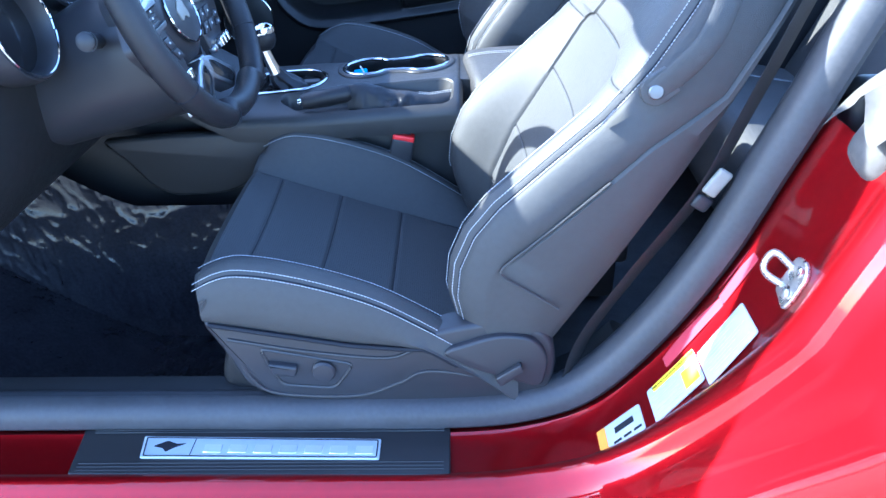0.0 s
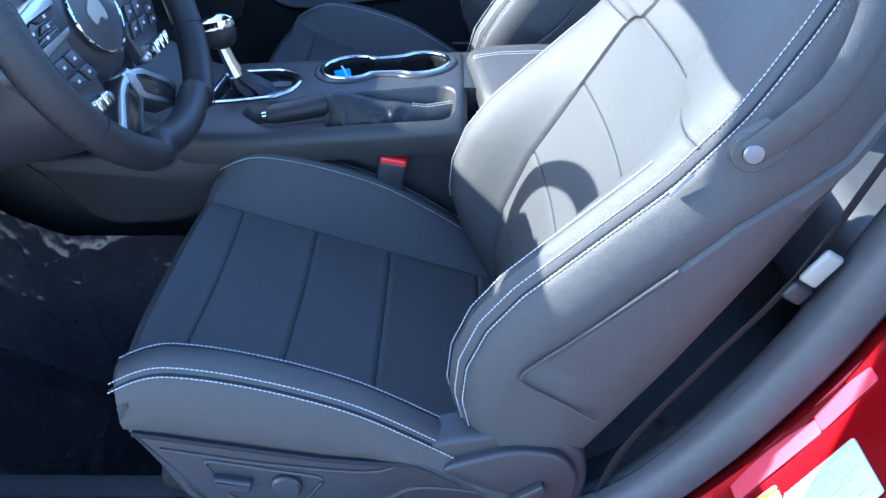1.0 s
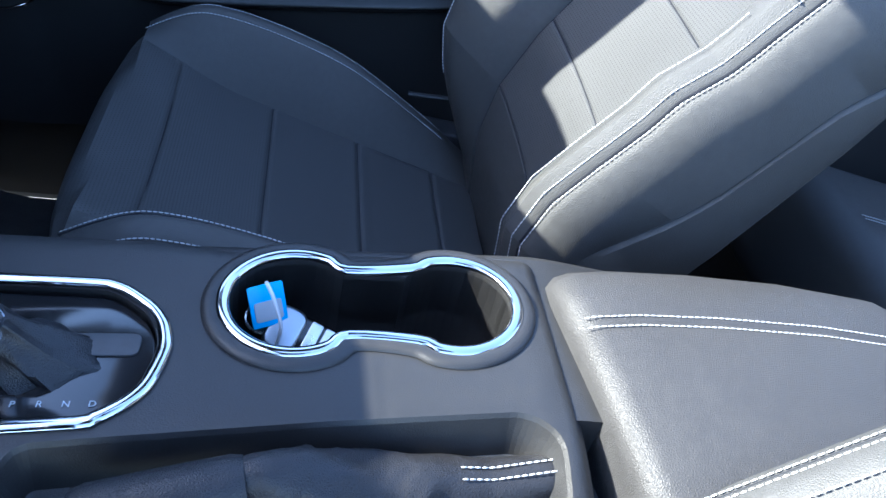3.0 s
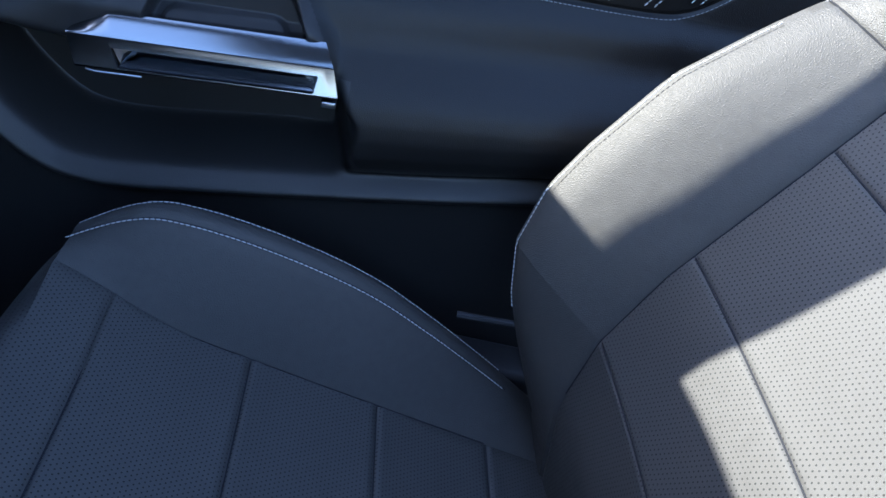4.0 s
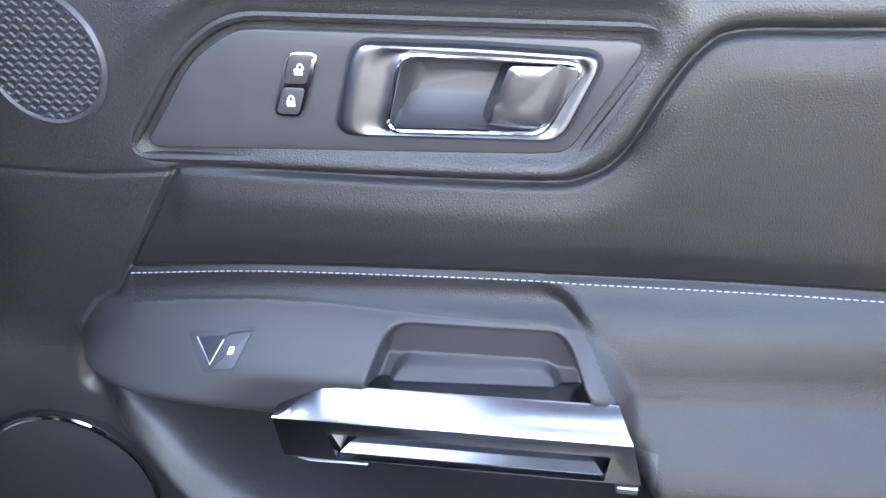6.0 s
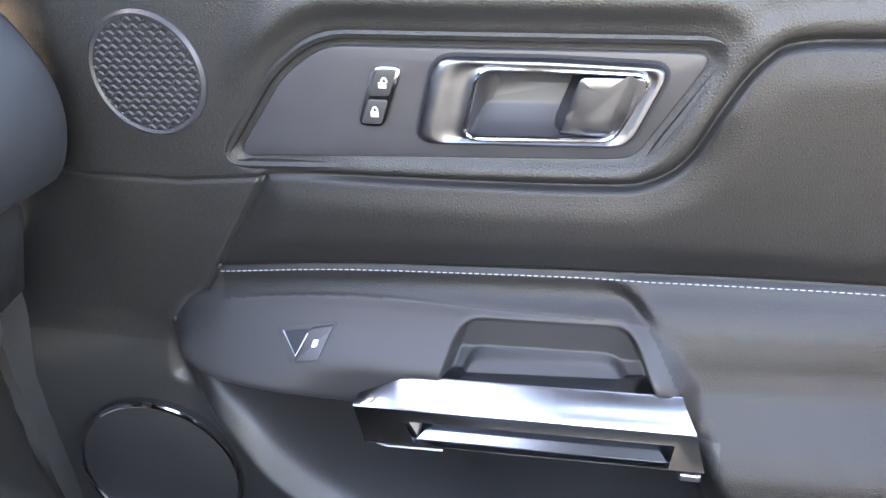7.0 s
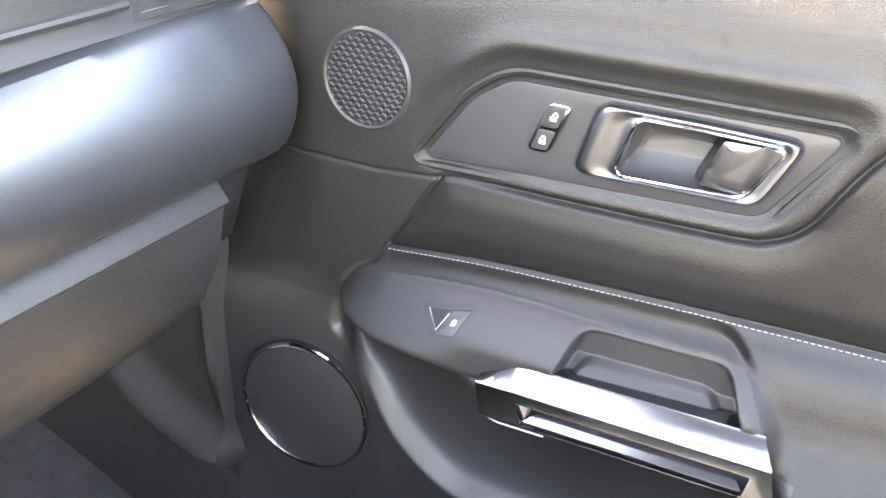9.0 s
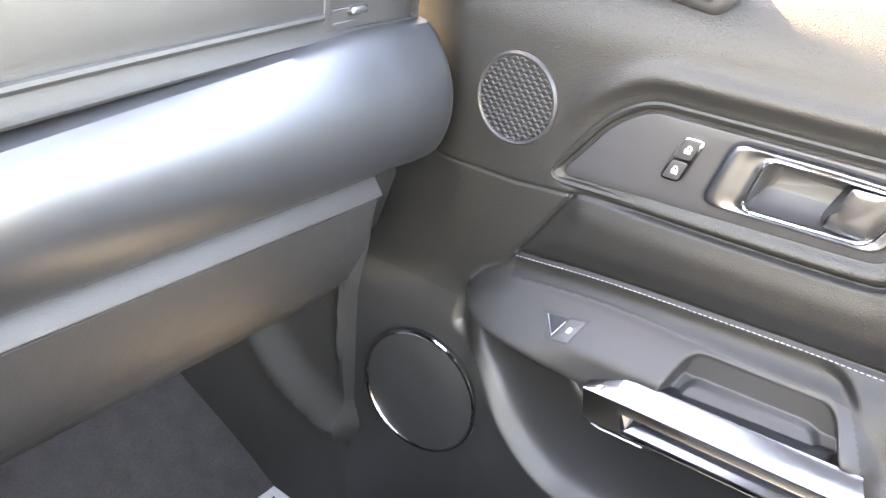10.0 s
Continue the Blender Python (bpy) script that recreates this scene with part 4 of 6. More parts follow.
for t in (0.42, -0.55, math.pi - 0.42, math.pi + 0.55, -1.15, math.pi + 1.15):
    c = wheel_at(R * math.sin(t), R * 1.02 * math.cos(t), 0.012)
    rad = wheel_at(math.sin(t), math.cos(t), 0) - WC
    part("rim_seam", tube([c + (rad * math.cos(q) + WN * 1.1 * math.sin(q)) * 0.0171 for q in (2 * math.pi * k / 20 for k in range(20))], 0.0007, 5, closed=True), INK_AND_SHADE, wheel)
hub_out = rounded([(0.046, -0.066), (0.052, 0.0), (0.046, 0.066), (0.0, 0.078), (-0.058, 0.056), (-0.090, 0.0), (-0.058, -0.056), (0.0, -0.078)], 0.05, 8)
hub = part("hub_pad", capped([[wheel_at(*p, d) for p in inset(hub_out, k)] for k, d in ((0.004, -0.07), (0, -0.045), (0, -0.026), (0.004, -0.016), (0.014, -0.007), (0.030, -0.002), (0.05, 0.0))]), SMOOTH, wheel, "dark domed airbag cover")
on_wheel = lambda a, b_, d: wheel_at(a + 0.006, b_ - 0.004, d)
part("badge_ring", tube([on_wheel(-0.022 + 0.042 * math.sin(t), 0.045 * math.cos(t), 0.0005) for t in (2 * math.pi * k / 48 for k in range(48))], 0.0018, 8, closed=True), CHROME, hub, "chrome badge ring")
part("badge", prism([(-0.022 + 0.041 * math.sin(t), 0.044 * math.cos(t)) for t in (2 * math.pi * k / 40 for k in range(40))], on_wheel, -0.006, 0.0002, 0.001), SMOOTH, hub)
part("emblem", prism(rounded([(-0.034, -0.014), (-0.018, -0.018), (-0.009, -0.004), (-0.003, 0.010), (-0.014, 0.014), (-0.028, 0.016), (-0.036, 0.010), (-0.028, 0.002)], 0.005), on_wheel, 0.0002, 0.002, 0.0006), BEIGE, hub, "plain pale emblem")
for s_ in (-1, 1):
    m_ = lambda pts: [(a, s_ * b_) for a, b_ in pts]
    arm_out = [(0.014, 0.060), (0.016, 0.080), (0.006, 0.142), (-0.026, 0.163), (-0.060, 0.140), (-0.100, 0.095), (-0.098, 0.052), (-0.060, 0.050), (-0.026, 0.056)]
    sp = part("spoke", prism(rounded(m_(arm_out), 0.008), on_wheel, -0.022, -0.008, 0.004), SMOOTH, wheel, "dark spoke with control buttons")
    frame_out = rounded(m_([(0.017, 0.052), (0.016, 0.080), (0.006, 0.144), (-0.024, 0.167), (-0.034, 0.142), (-0.026, 0.052)]), 0.007)
    bez = part("bezel", prism(frame_out, on_wheel, -0.010, -0.003, 0.0025), SATIN, sp, "satin silver bezel")
    carve(bez, prism(rounded(m_([(0.004, 0.050), (0.002, 0.112), (-0.016, 0.140), (-0.023, 0.134), (-0.019, 0.050)]), 0.004), on_wheel, -0.02, 0.01, 0.0003))
    for quad in ([(0.003, 0.056), (0.002, 0.100), (-0.004, 0.090), (-0.005, 0.064)], [(0.001, 0.103), (-0.014, 0.134), (-0.014, 0.104), (-0.005, 0.092)], [(-0.006, 0.066), (-0.006, 0.089), (-0.013, 0.101), (-0.012, 0.068)], [(-0.014, 0.068), (-0.015, 0.101), (-0.021, 0.131), (-0.018, 0.066)],
                 [(-0.036, 0.068), (-0.037, 0.086), (-0.052, 0.080), (-0.052, 0.060)], [(-0.037, 0.089), (-0.037, 0.109), (-0.053, 0.106), (-0.053, 0.083)], [(-0.054, 0.060), (-0.054, 0.078), (-0.069, 0.070), (-0.069, 0.050)], [(-0.055, 0.081), (-0.055, 0.105), (-0.068, 0.098), (-0.070, 0.073)],
                 [(-0.049, 0.113), (-0.049, 0.131), (-0.060, 0.128), (-0.059, 0.110)], [(-0.061, 0.110), (-0.062, 0.127), (-0.071, 0.122), (-0.070, 0.104)]):
        bt = part("button", prism(rounded(m_(quad), 0.0022), on_wheel, -0.009, -0.0045, 0.0012), SMOOTH, sp)
        ca, cb = sum(q[0] for q in quad) / 4, sum(q[1] for q in quad) / 4
        part("mark", prism(m_([(ca - 0.0014, cb - 0.0022), (ca + 0.0014, cb - 0.0022), (ca + 0.0014, cb + 0.0022), (ca - 0.0014, cb + 0.0022)]), on_wheel, -0.0045, -0.0042, 0.0001), ICON, bt)
    for k in range(3):
        q0 = 0.070 + 0.0150 * k
        part("toggle", prism(rounded(m_([(-0.082, q0), (-0.081, q0 + 0.0125), (-0.094, q0 + 0.0125), (-0.096, q0)]), 0.002), on_wheel, -0.010, 0.004, 0.002), CHROME, sp, "chrome toggle switch")
    part("round_button", lathe([(0.0065, -0.004), (0.0065, 0.004), (0.005, 0.006), (0.002, 0.0065)], Matrix.Translation(on_wheel(-0.092, s_ * 0.057, -0.010)) @ WM.to_3x3().to_4x4(), 18), SATIN, sp, "silver round button")
    low = [(-0.082, -0.010), (-0.092, 0.028), (-0.126, 0.078), (-0.140, 0.084), (-0.153, 0.050), (-0.118, -0.004)]
    ls = part("lower_spoke", prism(rounded(m_(low), 0.008), on_wheel, -0.030 if s_ < 0 else -0.0295, -0.006 if s_ < 0 else -0.0055, 0.004), SATIN, wheel, "satin silver lower spoke")
    part("spoke_slot", prism(rounded(m_([(-0.094, 0.010), (-0.101, 0.028), (-0.129, 0.067), (-0.140, 0.069), (-0.145, 0.053), (-0.115, 0.008)]), 0.005), on_wheel, -0.008, -0.0048, 0.0008), GLOSSY, ls)
part("column_shroud", capped([[wheel_at(0.098 * k * math.sin(t) - 0.045, 0.085 * k * math.cos(t), d) for t in (2 * math.pi * i / 28 for i in range(28))] for k, d in ((0.75, -0.03), (0.95, -0.035), (1.0, -0.05), (0.98, -0.10), (0.90, -0.16), (0.80, -0.25))]), SMOOTH, wheel, "dark plastic column shroud")
stalk = part("stalk", tube([(-0.36, -0.40, 0.36), (-0.35, -0.46, 0.378), (-0.337, -0.505, 0.390)], 0.010, 14, taper=[0.8, 1, 1.25]), SMOOTH, wheel)
part("stalk_end", lathe([(0.011, 0), (0.011, 0.004), (0.008, 0.006)], axis((-0.336, -0.508, 0.391), (0.25, -0.95, 0.2)), 18), SMOOTH, stalk)
part("tilt_switch", lathe([(0.013, 0), (0.013, 0.010), (0.009, 0.013)], axis((-0.352, -0.432, 0.338), (0.3, -0.95, 0.0)), 18), SMOOTH, wheel)
part("stalk", tube([(-0.36, -0.27, 0.36), (-0.35, -0.21, 0.378), (-0.337, -0.17, 0.390)], 0.010, 14, taper=[0.8, 1, 1.1]), SMOOTH, wheel)

# ---- dashboard ----
dash = thing("dashboard", "dark dashboard with a brushed aluminium trim panel", "dashboard", (-0.7, 0, 0.2))


def along_y(profile, ys, shift=lambda y: 0.0, n=6):
    """A profile of x and z carried across the car."""
    pr = smooth_path([(x, 0, z) for x, z in profile], n)
    return grid([[Vector((p.x + shift(y), y, p.z)) for p in pr] for y in ys])


def bow(y):
    """The dashboard falls back towards the doors."""
    return -0.30 * max(0.0, abs(y) - 0.50) ** 1.5 - 0.02 * abs(y)


YS = list(np.linspace(-0.84, 0.84, 66))
# unseen humps of the dash top, height set by the shadow on the seats
SHADE_BROW = lambda y: (0.118 if y < 0 else 0.131 + 0.014 * min(1.0, max(0.0, (y - 0.58) / 0.10))) * math.exp(-((y - 0.60) / 0.32) ** 8 if y > 0 else -((-y - 0.48) / 0.20) ** 4) - 0.012 * math.exp(-(y / 0.20) ** 4)
pad_path = smooth_path([(x, 0, z) for x, z in [(-1.20, 0.50), (-0.95, 0.555), (-0.75, 0.575), (-0.64, 0.573), (-0.60, 0.566), (-0.57, 0.556), (-0.592, 0.550), (-0.60, 0.54)]], 6)
XT = lambda y: float(np.interp(abs(y), [0.0, 0.1, 0.305, 0.386, 0.51, 0.60, 0.65, 0.69, 0.70, 0.83], [-0.41, -0.415, -0.431, -0.447, -0.470, -0.485, -0.488, -0.486, -0.50, -0.60]))
XB = lambda y: float(np.interp(abs(y), [0.0, 0.1, 0.305, 0.50, 0.60, 0.65, 0.69, 0.70, 0.83], [-0.455, -0.458, -0.463, -0.463, -0.464, -0.468, -0.475, -0.49, -0.60]))
YR = list(np.linspace(0.09, 0.675, 50)) + [0.681, 0.686, 0.690, 0.6935, 0.696, 0.6975]
ramp_of = lambda v, a, c: min(1.0, max(0.0, (v - a) / (c - a)))
rows = []
for y in YR:
    row = []
    for k in range(17):
        t = k / 16
        e = math.sin(math.pi * t) ** 0.75
        row.append(Vector((XT(y) * (1 - t) + XB(y) * t + 0.027 * e - (0.030 * (max(0.0, y - 0.6775) / 0.02) ** 2.5), y, 0.478 + 0.008 * ramp_of(y, 0.3, 0.69) * (1 - t) - 0.100 * t - 0.006 * t * ramp_of(y, 0.62, 0.69))))
    rows.append([row[0] + Vector((-0.05, 0, 0.0))] + row + [row[-1] + Vector((-0.03, 0, -0.004))])
part("trim_panel", grid(rows), DASHMETAL, dash, "brushed aluminium dash trim panel")


def dip(x, y, z):
    """The dashboard's top sinks between the gauge hood and the passenger's shading brow."""
    k = ramp_of(y, -0.27, -0.21) * (1 - ramp_of(y, 0.12, 0.20))
    return z + k * (min(z, 0.468 + 0.635 * (-0.44 - x)) - z)


part("upper_face", grid([[Vector((XT(y) + dx, y, dip(XT(y) + dx, y, z))) for dx, z in ((-0.04, 0.480), (-0.014, 0.4815), (-0.013, 0.4835), (-0.017, 0.488), (-0.019, 0.508), (-0.021, 0.530), (-0.025, 0.547), (-0.06, 0.566))] for y in np.linspace(-0.70, 0.70, 60)]), PLASTIC, dash)
part("crease", tube([(XT(y) - 0.014, y, 0.500) for y in np.linspace(0.15, 0.565, 40)], 0.0032, 8), PLASTIC, dash)
part("lower_ledge", grid([[Vector((XB(y) + dx, y, z)) for dx, z in ((-0.05, 0.384), (-0.012, 0.3800), (-0.008, 0.3772), (0.0035, 0.3620), (0.0042, 0.3602), (0.0036, 0.3588), (-0.01, 0.358))] for y in YR if y < 0.605]), PLASTIC, dash)
part("glovebox", grid([[Vector((XB(y) + dx, y, z)) for dx, z in ((-0.05, 0.3582), (-0.001, 0.3578), (0.0012, 0.3560), (-0.001, 0.345), (-0.008, 0.31), (-0.028, 0.27), (-0.060, 0.235), (-0.12, 0.215), (-0.35, 0.20))] for y in np.linspace(0.09, 0.60, 30)]), PLASTIC, dash, "dark glovebox door")
part("glovebox_end", grid([[Vector((XB(y) + dx - 0.03, y, z)) for dx, z in ((-0.02, 0.385), (-0.01, 0.34), (-0.03, 0.28), (-0.08, 0.24), (-0.3, 0.22))] for y in np.linspace(0.595, 0.702, 14)]), PLASTIC, dash)
part("top_pad", grid([[Vector((p.x + bow(y), y, dip(p.x + bow(y), y, p.z + SHADE_BROW(y) * float(np.clip((p.z - 0.52) / 0.05, 0, 1))))) for p in pad_path] for y in YS]), PLASTIC, dash)
vent_r = part("vent_frame", prism(rounded([(0.570, 0.4835), (0.694, 0.4835), (0.691, 0.527), (0.573, 0.529)], 0.006), lambda a, b_, d: (XT(a) - 0.022 + d, a, b_), -0.05, 0.005, 0.002), SMOOTH, dash, "air vent with dark slats")
carve(vent_r, prism(rounded([(0.577, 0.4875), (0.687, 0.4875), (0.684, 0.522), (0.579, 0.524)], 0.004), lambda a, b_, d: (XT(a) - 0.022 + d, a, b_), -0.03, 0.02, 0.0005))
for k in range(3):
    part("slat", rbox((0.020, 0.104, 0.002), pose(XT(0.63) - 0.029, 0.632, 0.494 + 0.010 * k, 0, 15, 8), 0.0006, 1), SMOOTH, vent_r)
part("vent_tab", rbox((0.012, 0.020, 0.006), pose(XT(0.61) - 0.019, 0.612, 0.500, 0, 0, 8), 0.002), SATIN, vent_r, "silver vent tab")
part("hazard_button", prism(rounded([(0.272, 0.482), (0.306, 0.482), (0.306, 0.510), (0.272, 0.510)], 0.004), lambda a, b_, d: (XT(a) - 0.018 + d, a, b_ + 0.012), 0, 0.006, 0.002), SATIN, dash)
# driver's side
part("driver_panel", along_y([(-0.57, 0.46), (-0.50, 0.445), (-0.462, 0.42), (-0.447, 0.37), (-0.447, 0.32), (-0.452, 0.26), (-0.475, 0.19), (-0.52, 0.13), (-0.60, 0.09), (-0.8, 0.08)], [y for y in np.linspace(-0.72, 0.10, 40)], bow), PLASTIC, dash)
part("centre_stack", rbox((0.24, 0.24, 0.22), pose(-0.60, 0.0, 0.33, 0, 22), 0.02), SMOOTH, dash)
for gx_, gy, gz_ in ((-0.425, -0.487, 0.405), (-0.460, -0.300, 0.450)):
    vm = axis((gx_, gy, gz_), (0.97, 0.0, 0.24), (0, 0, 1)) @ Matrix.Diagonal((1.1, 1.1, 1.1, 1))
    gauge = part("gauge", lathe([(0.060, -0.03), (0.063, -0.01), (0.061, 0.006), (0.056, 0.008), (0.052, 0.002), (0.050, -0.016), (0.02, -0.018)], vm, 40), SMOOTH, dash, "round gauge with a chrome ring")
    part("gauge_ring", tube([vm @ Vector((0.0575 * math.cos(t), 0.0575 * math.sin(t), 0.0075)) for t in (2 * math.pi * k / 48 for k in range(48))], 0.0022, 8, closed=True), CHROME, gauge, "thin chrome ring")
    part("dial", lathe([(0.050, -0.0165), (0.050, -0.0155), (0.02, -0.0155)], vm, 40), GLOSSY, gauge)



# ---- passenger door ----
door = thing("passenger_door", "closed black leather-trimmed passenger door panel with chrome pull handle", "car door", (-0.1, 0.72, -0.2))
DX0, DX1, DZ0, DZ1, DSTEP = -0.64, 0.52, -0.14, 0.575, 0.00125
gx = np.arange(DX0, DX1, DSTEP)
gz = np.arange(DZ0, DZ1, DSTEP)
GX, GZ = np.meshgrid(gx, gz, indexing="ij")


def seg_dist(line, closed=False):
    """Distance of every grid place to a line."""
    line = list(line) + ([line[0]] if closed else [])
    best = np.full(GX.shape, 9.0)
    for (ax, az), (bx, bz) in zip(line, line[1:]):
        dx, dz = bx - ax, bz - az
        t = np.clip(((GX - ax) * dx + (GZ - az) * dz) / (dx * dx + dz * dz + 1e-12), 0, 1)
        best = np.minimum(best, np.hypot(GX - ax - t * dx, GZ - az - t * dz))
    return best


def inside(poly):
    hit = np.zeros(GX.shape, bool)
    for (ax, az), (bx, bz) in zip(poly, list(poly[1:]) + [poly[0]]):
        if az != bz:
            hit ^= ((az > GZ) != (bz > GZ)) & (GX < (bx - ax) * (GZ - az) / (bz - az) + ax)
    return hit


def signed(poly):
    """Distance to an outline, positive inside it."""
    d = seg_dist(poly, True)
    return np.where(inside(poly), d, -d)


def ramp(v, a, b_):
    t = np.clip((v - a) / (b_ - a), 0, 1)
    return t * t * (3 - 2 * t)


def curve2(pts, n=6):
    return [(p.x, p.y) for p in smooth_path([(a, b_, 0) for a, b_ in pts], n)]


STITCH = curve2([(-0.385, 0.300), (-0.30, 0.309), (-0.20, 0.3145), (-0.08, 0.3195), (0.02, 0.322), (0.12, 0.3225), (0.20, 0.3245), (0.235, 0.331), (0.265, 0.350), (0.30, 0.385), (0.34, 0.43)])
SEAM = curve2([(-0.341, 0.370), (-0.325, 0.3735), (-0.22, 0.374), (-0.128, 0.376), (-0.103, 0.380), (-0.084, 0.394), (-0.067, 0.428), (-0.052, 0.451), (-0.034, 0.4605), (0.02, 0.4625), (0.15, 0.468), (0.36, 0.475)])
PAD = SEAM + [(0.37, 0.46)] + STITCH[::-1]
ARM = curve2([(-0.05, 0.305), (-0.25, 0.298), (-0.37, 0.288), (-0.395, 0.282), (-0.415, 0.271), (-0.429, 0.253), (-0.428, 0.240), (-0.412, 0.227), (-0.35, 0.220), (-0.284, 0.2135), (-0.05, 0.204)])
POCKET = rounded([(-0.2265, 0.240), (-0.2115, 0.2895), (-0.105, 0.2935), (-0.080, 0.243)], 0.014)
MAP = curve2([(-0.398, 0.222), (-0.284, 0.210), (-0.15, 0.206), (-0.052, 0.203), (-0.046, 0.17), (-0.044, 0.141), (-0.12, 0.133), (-0.217, 0.1225), (-0.272, 0.121), (-0.305, 0.131), (-0.337, 0.157), (-0.37, 0.197)])
LIP = curve2([(-0.436, 0.262), (-0.425, 0.236), (-0.40, 0.218), (-0.37, 0.194), (-0.337, 0.154), (-0.305, 0.127), (-0.272, 0.117), (-0.217, 0.1185), (-0.067, 0.1355), (0.05, 0.150), (0.153, 0.165), (0.30, 0.182), (0.53, 0.21)])
lip_x = [p[0] for p in LIP]
lip_z = [p[1] for p in LIP]
BEZEL = rounded([(-0.357, 0.3845), (-0.318, 0.437), (-0.290, 0.4555), (-0.075, 0.4545), (-0.112, 0.394), (-0.13, 0.3925)], 0.012, 6)

h = np.zeros(GX.shape)
h -= 6.0 * np.clip(GZ - 0.490, 0, 1) ** 2
h -= 1.2 * np.clip(-0.465 - GX, 0, 1) ** 1.5 * ramp(GZ, 0.30, 0.40)
# padded upper insert with a bead above it
sd_pad = signed(PAD)
d_seam = seg_dist(SEAM)
h += 0.004 * ramp(sd_pad, 0.0, 0.022)
h += np.where((sd_pad < 0), 0.0035 * np.exp(-((d_seam - 0.010) / 0.006) ** 2) * ramp(GX, -0.335, -0.270), 0)
# roll below the stitched seam, and the large bulge behind the pull
zs_line = np.interp(GX, [p[0] for p in STITCH[:-20]] + [0.24, 0.6], [p[1] for p in STITCH[:-20]] + [0.325, 0.33])
low = zs_line - GZ
zl = np.interp(GX, lip_x[20:], lip_z[20:])
span = np.clip(low / np.maximum(zs_line - zl, 0.02), 0, 1.2)
bulge = np.interp(span, [0, 0.04, 0.09, 0.15, 0.22, 0.28, 0.35, 0.43, 0.51, 0.58, 0.66, 0.75, 0.85, 0.93, 1.0, 1.05], [0, 0.003, 0.010, 0.0145, 0.016, 0.017, 0.022, 0.035, 0.048, 0.056, 0.060, 0.061, 0.058, 0.050, 0.036, 0.024])
edge_x = np.interp(GZ, [0.10, 0.184, 0.235, 0.2615, 0.284, 0.304, 0.318], [-0.046, -0.050, -0.0615, -0.0725, -0.087, -0.104, -0.125])
bulge = bulge + 0.008 * np.exp(-((span - 0.30) / 0.16) ** 2) * ramp(edge_x + 0.30 - GX, 0.0, 0.30)
right = ramp(GX - edge_x, -0.009, 0.007)
arm_h = np.interp(low, [-0.01, 0, 0.006, 0.018, 0.030, 0.050, 0.062, 0.070, 0.080, 0.095], [0, 0, 0.003, 0.012, 0.020, 0.041, 0.052, 0.055, 0.054, 0.050])
sd_arm = signed(ARM)
left = arm_h * ramp(sd_arm, -0.004, 0.020) * (0.62 + 0.38 * ramp(GX, -0.435, -0.375))
h += np.where(low > 0, right * bulge + (1 - right) * left, 0)
d_edge = np.abs(GX - edge_x + 0.004)
h -= np.where((GZ < 0.306) & (GZ > 0.2), 0.003 * np.exp(-(d_edge / 0.003) ** 2), 0)
# tray in the armrest
sd_tray = signed(POCKET)
# map pocket and the ledge under it
sd_map = signed(MAP)
h -= 0.046 * ramp(sd_map, -0.004, 0.012)
sd_lip = np.where(GZ < np.interp(GX, lip_x, lip_z, left=0.0), 1, -1) * seg_dist(LIP)
sd_lip = np.where(GX < -0.436, -1, sd_lip)
lip_mix = ramp(sd_lip, -0.004, 0.004) * ramp(GX, -0.436, -0.395)
h = h * (1 - lip_mix) + np.interp(np.maximum(sd_lip, 0.001), [0.0, 0.004, 0.024, 0.027, 0.034, 0.10, 0.30], [0.022, 0.027, 0.044, 0.043, 0.024, 0.016, 0.0]) * (0.45 + 0.55 * ramp(GX, -0.440, -0.350)) * lip_mix
fore = ramp(-GX, 0.36, 0.46) * ramp(0.26 - GZ, 0, 0.08)
h = np.where((sd_lip > 0.03) | (GX < -0.436), h * (1 - fore) + 0.012 * fore, h)
PULL = [(-0.264, 0.213), (-0.266, 0.236), (-0.240, 0.2500), (-0.078, 0.2555), (-0.066, 0.222)]
h = np.where((GX < edge_x) & (GZ < 0.282) & (sd_lip <= 0), h - ramp(GX, -0.365, -0.270) * np.maximum(h - 0.043, 0), h)
h = np.where(inside(PULL), np.minimum(h, 0.034), h)
for _ in range(7):
    for ax in (0, 1):
        pad_ = np.pad(h, [(2, 2) if k == ax else (0, 0) for k in (0, 1)], mode="edge")
        cut_ = [np.take(pad_, range(k, k + h.shape[ax]), axis=ax) for k in range(5)]
        h = (cut_[0] + 4 * cut_[1] + 6 * cut_[2] + 4 * cut_[3] + cut_[4]) / 16
# open tray: a back wall, then a mat that slopes up to the pull
STEP = rounded([(-0.2165, 0.230), (-0.2065, 0.2620), (-0.1130, 0.2655), (-0.0900, 0.236)], 0.010)
tray_floor = 0.012 + 0.007 * ramp(signed(STEP), -0.001, 0.002) + 0.019 * np.clip((0.262 - GZ) / 0.012, 0, 1)
tray_in = ramp(sd_tray, -0.001, 0.007)
h = h * (1 - tray_in) + np.minimum(h, tray_floor) * tray_in
H_IN = rounded([(-0.2080, 0.4050), (-0.1985, 0.4445), (-0.160, 0.4440), (-0.1075, 0.4425), (-0.1255, 0.4070), (-0.165, 0.4060)], 0.008, 6)
h -= 0.022 * ramp(signed(H_IN), -0.003, 0.001)
h -= 0.0050 * np.exp(-(d_seam / 0.0026) ** 2) * (0.35 + 0.65 * ramp(GX, -0.335, -0.270))
h -= 0.0028 * np.exp(-(seg_dist(STITCH) / 0.0022) ** 2)
# fine seam across the front of the panel
FSEAM = [(-0.56, 0.372), (-0.467, 0.3655), (-0.398, 0.365), (-0.341, 0.370)]
h -= 0.0013 * np.exp(-(seg_dist(FSEAM) / 0.0014) ** 2)
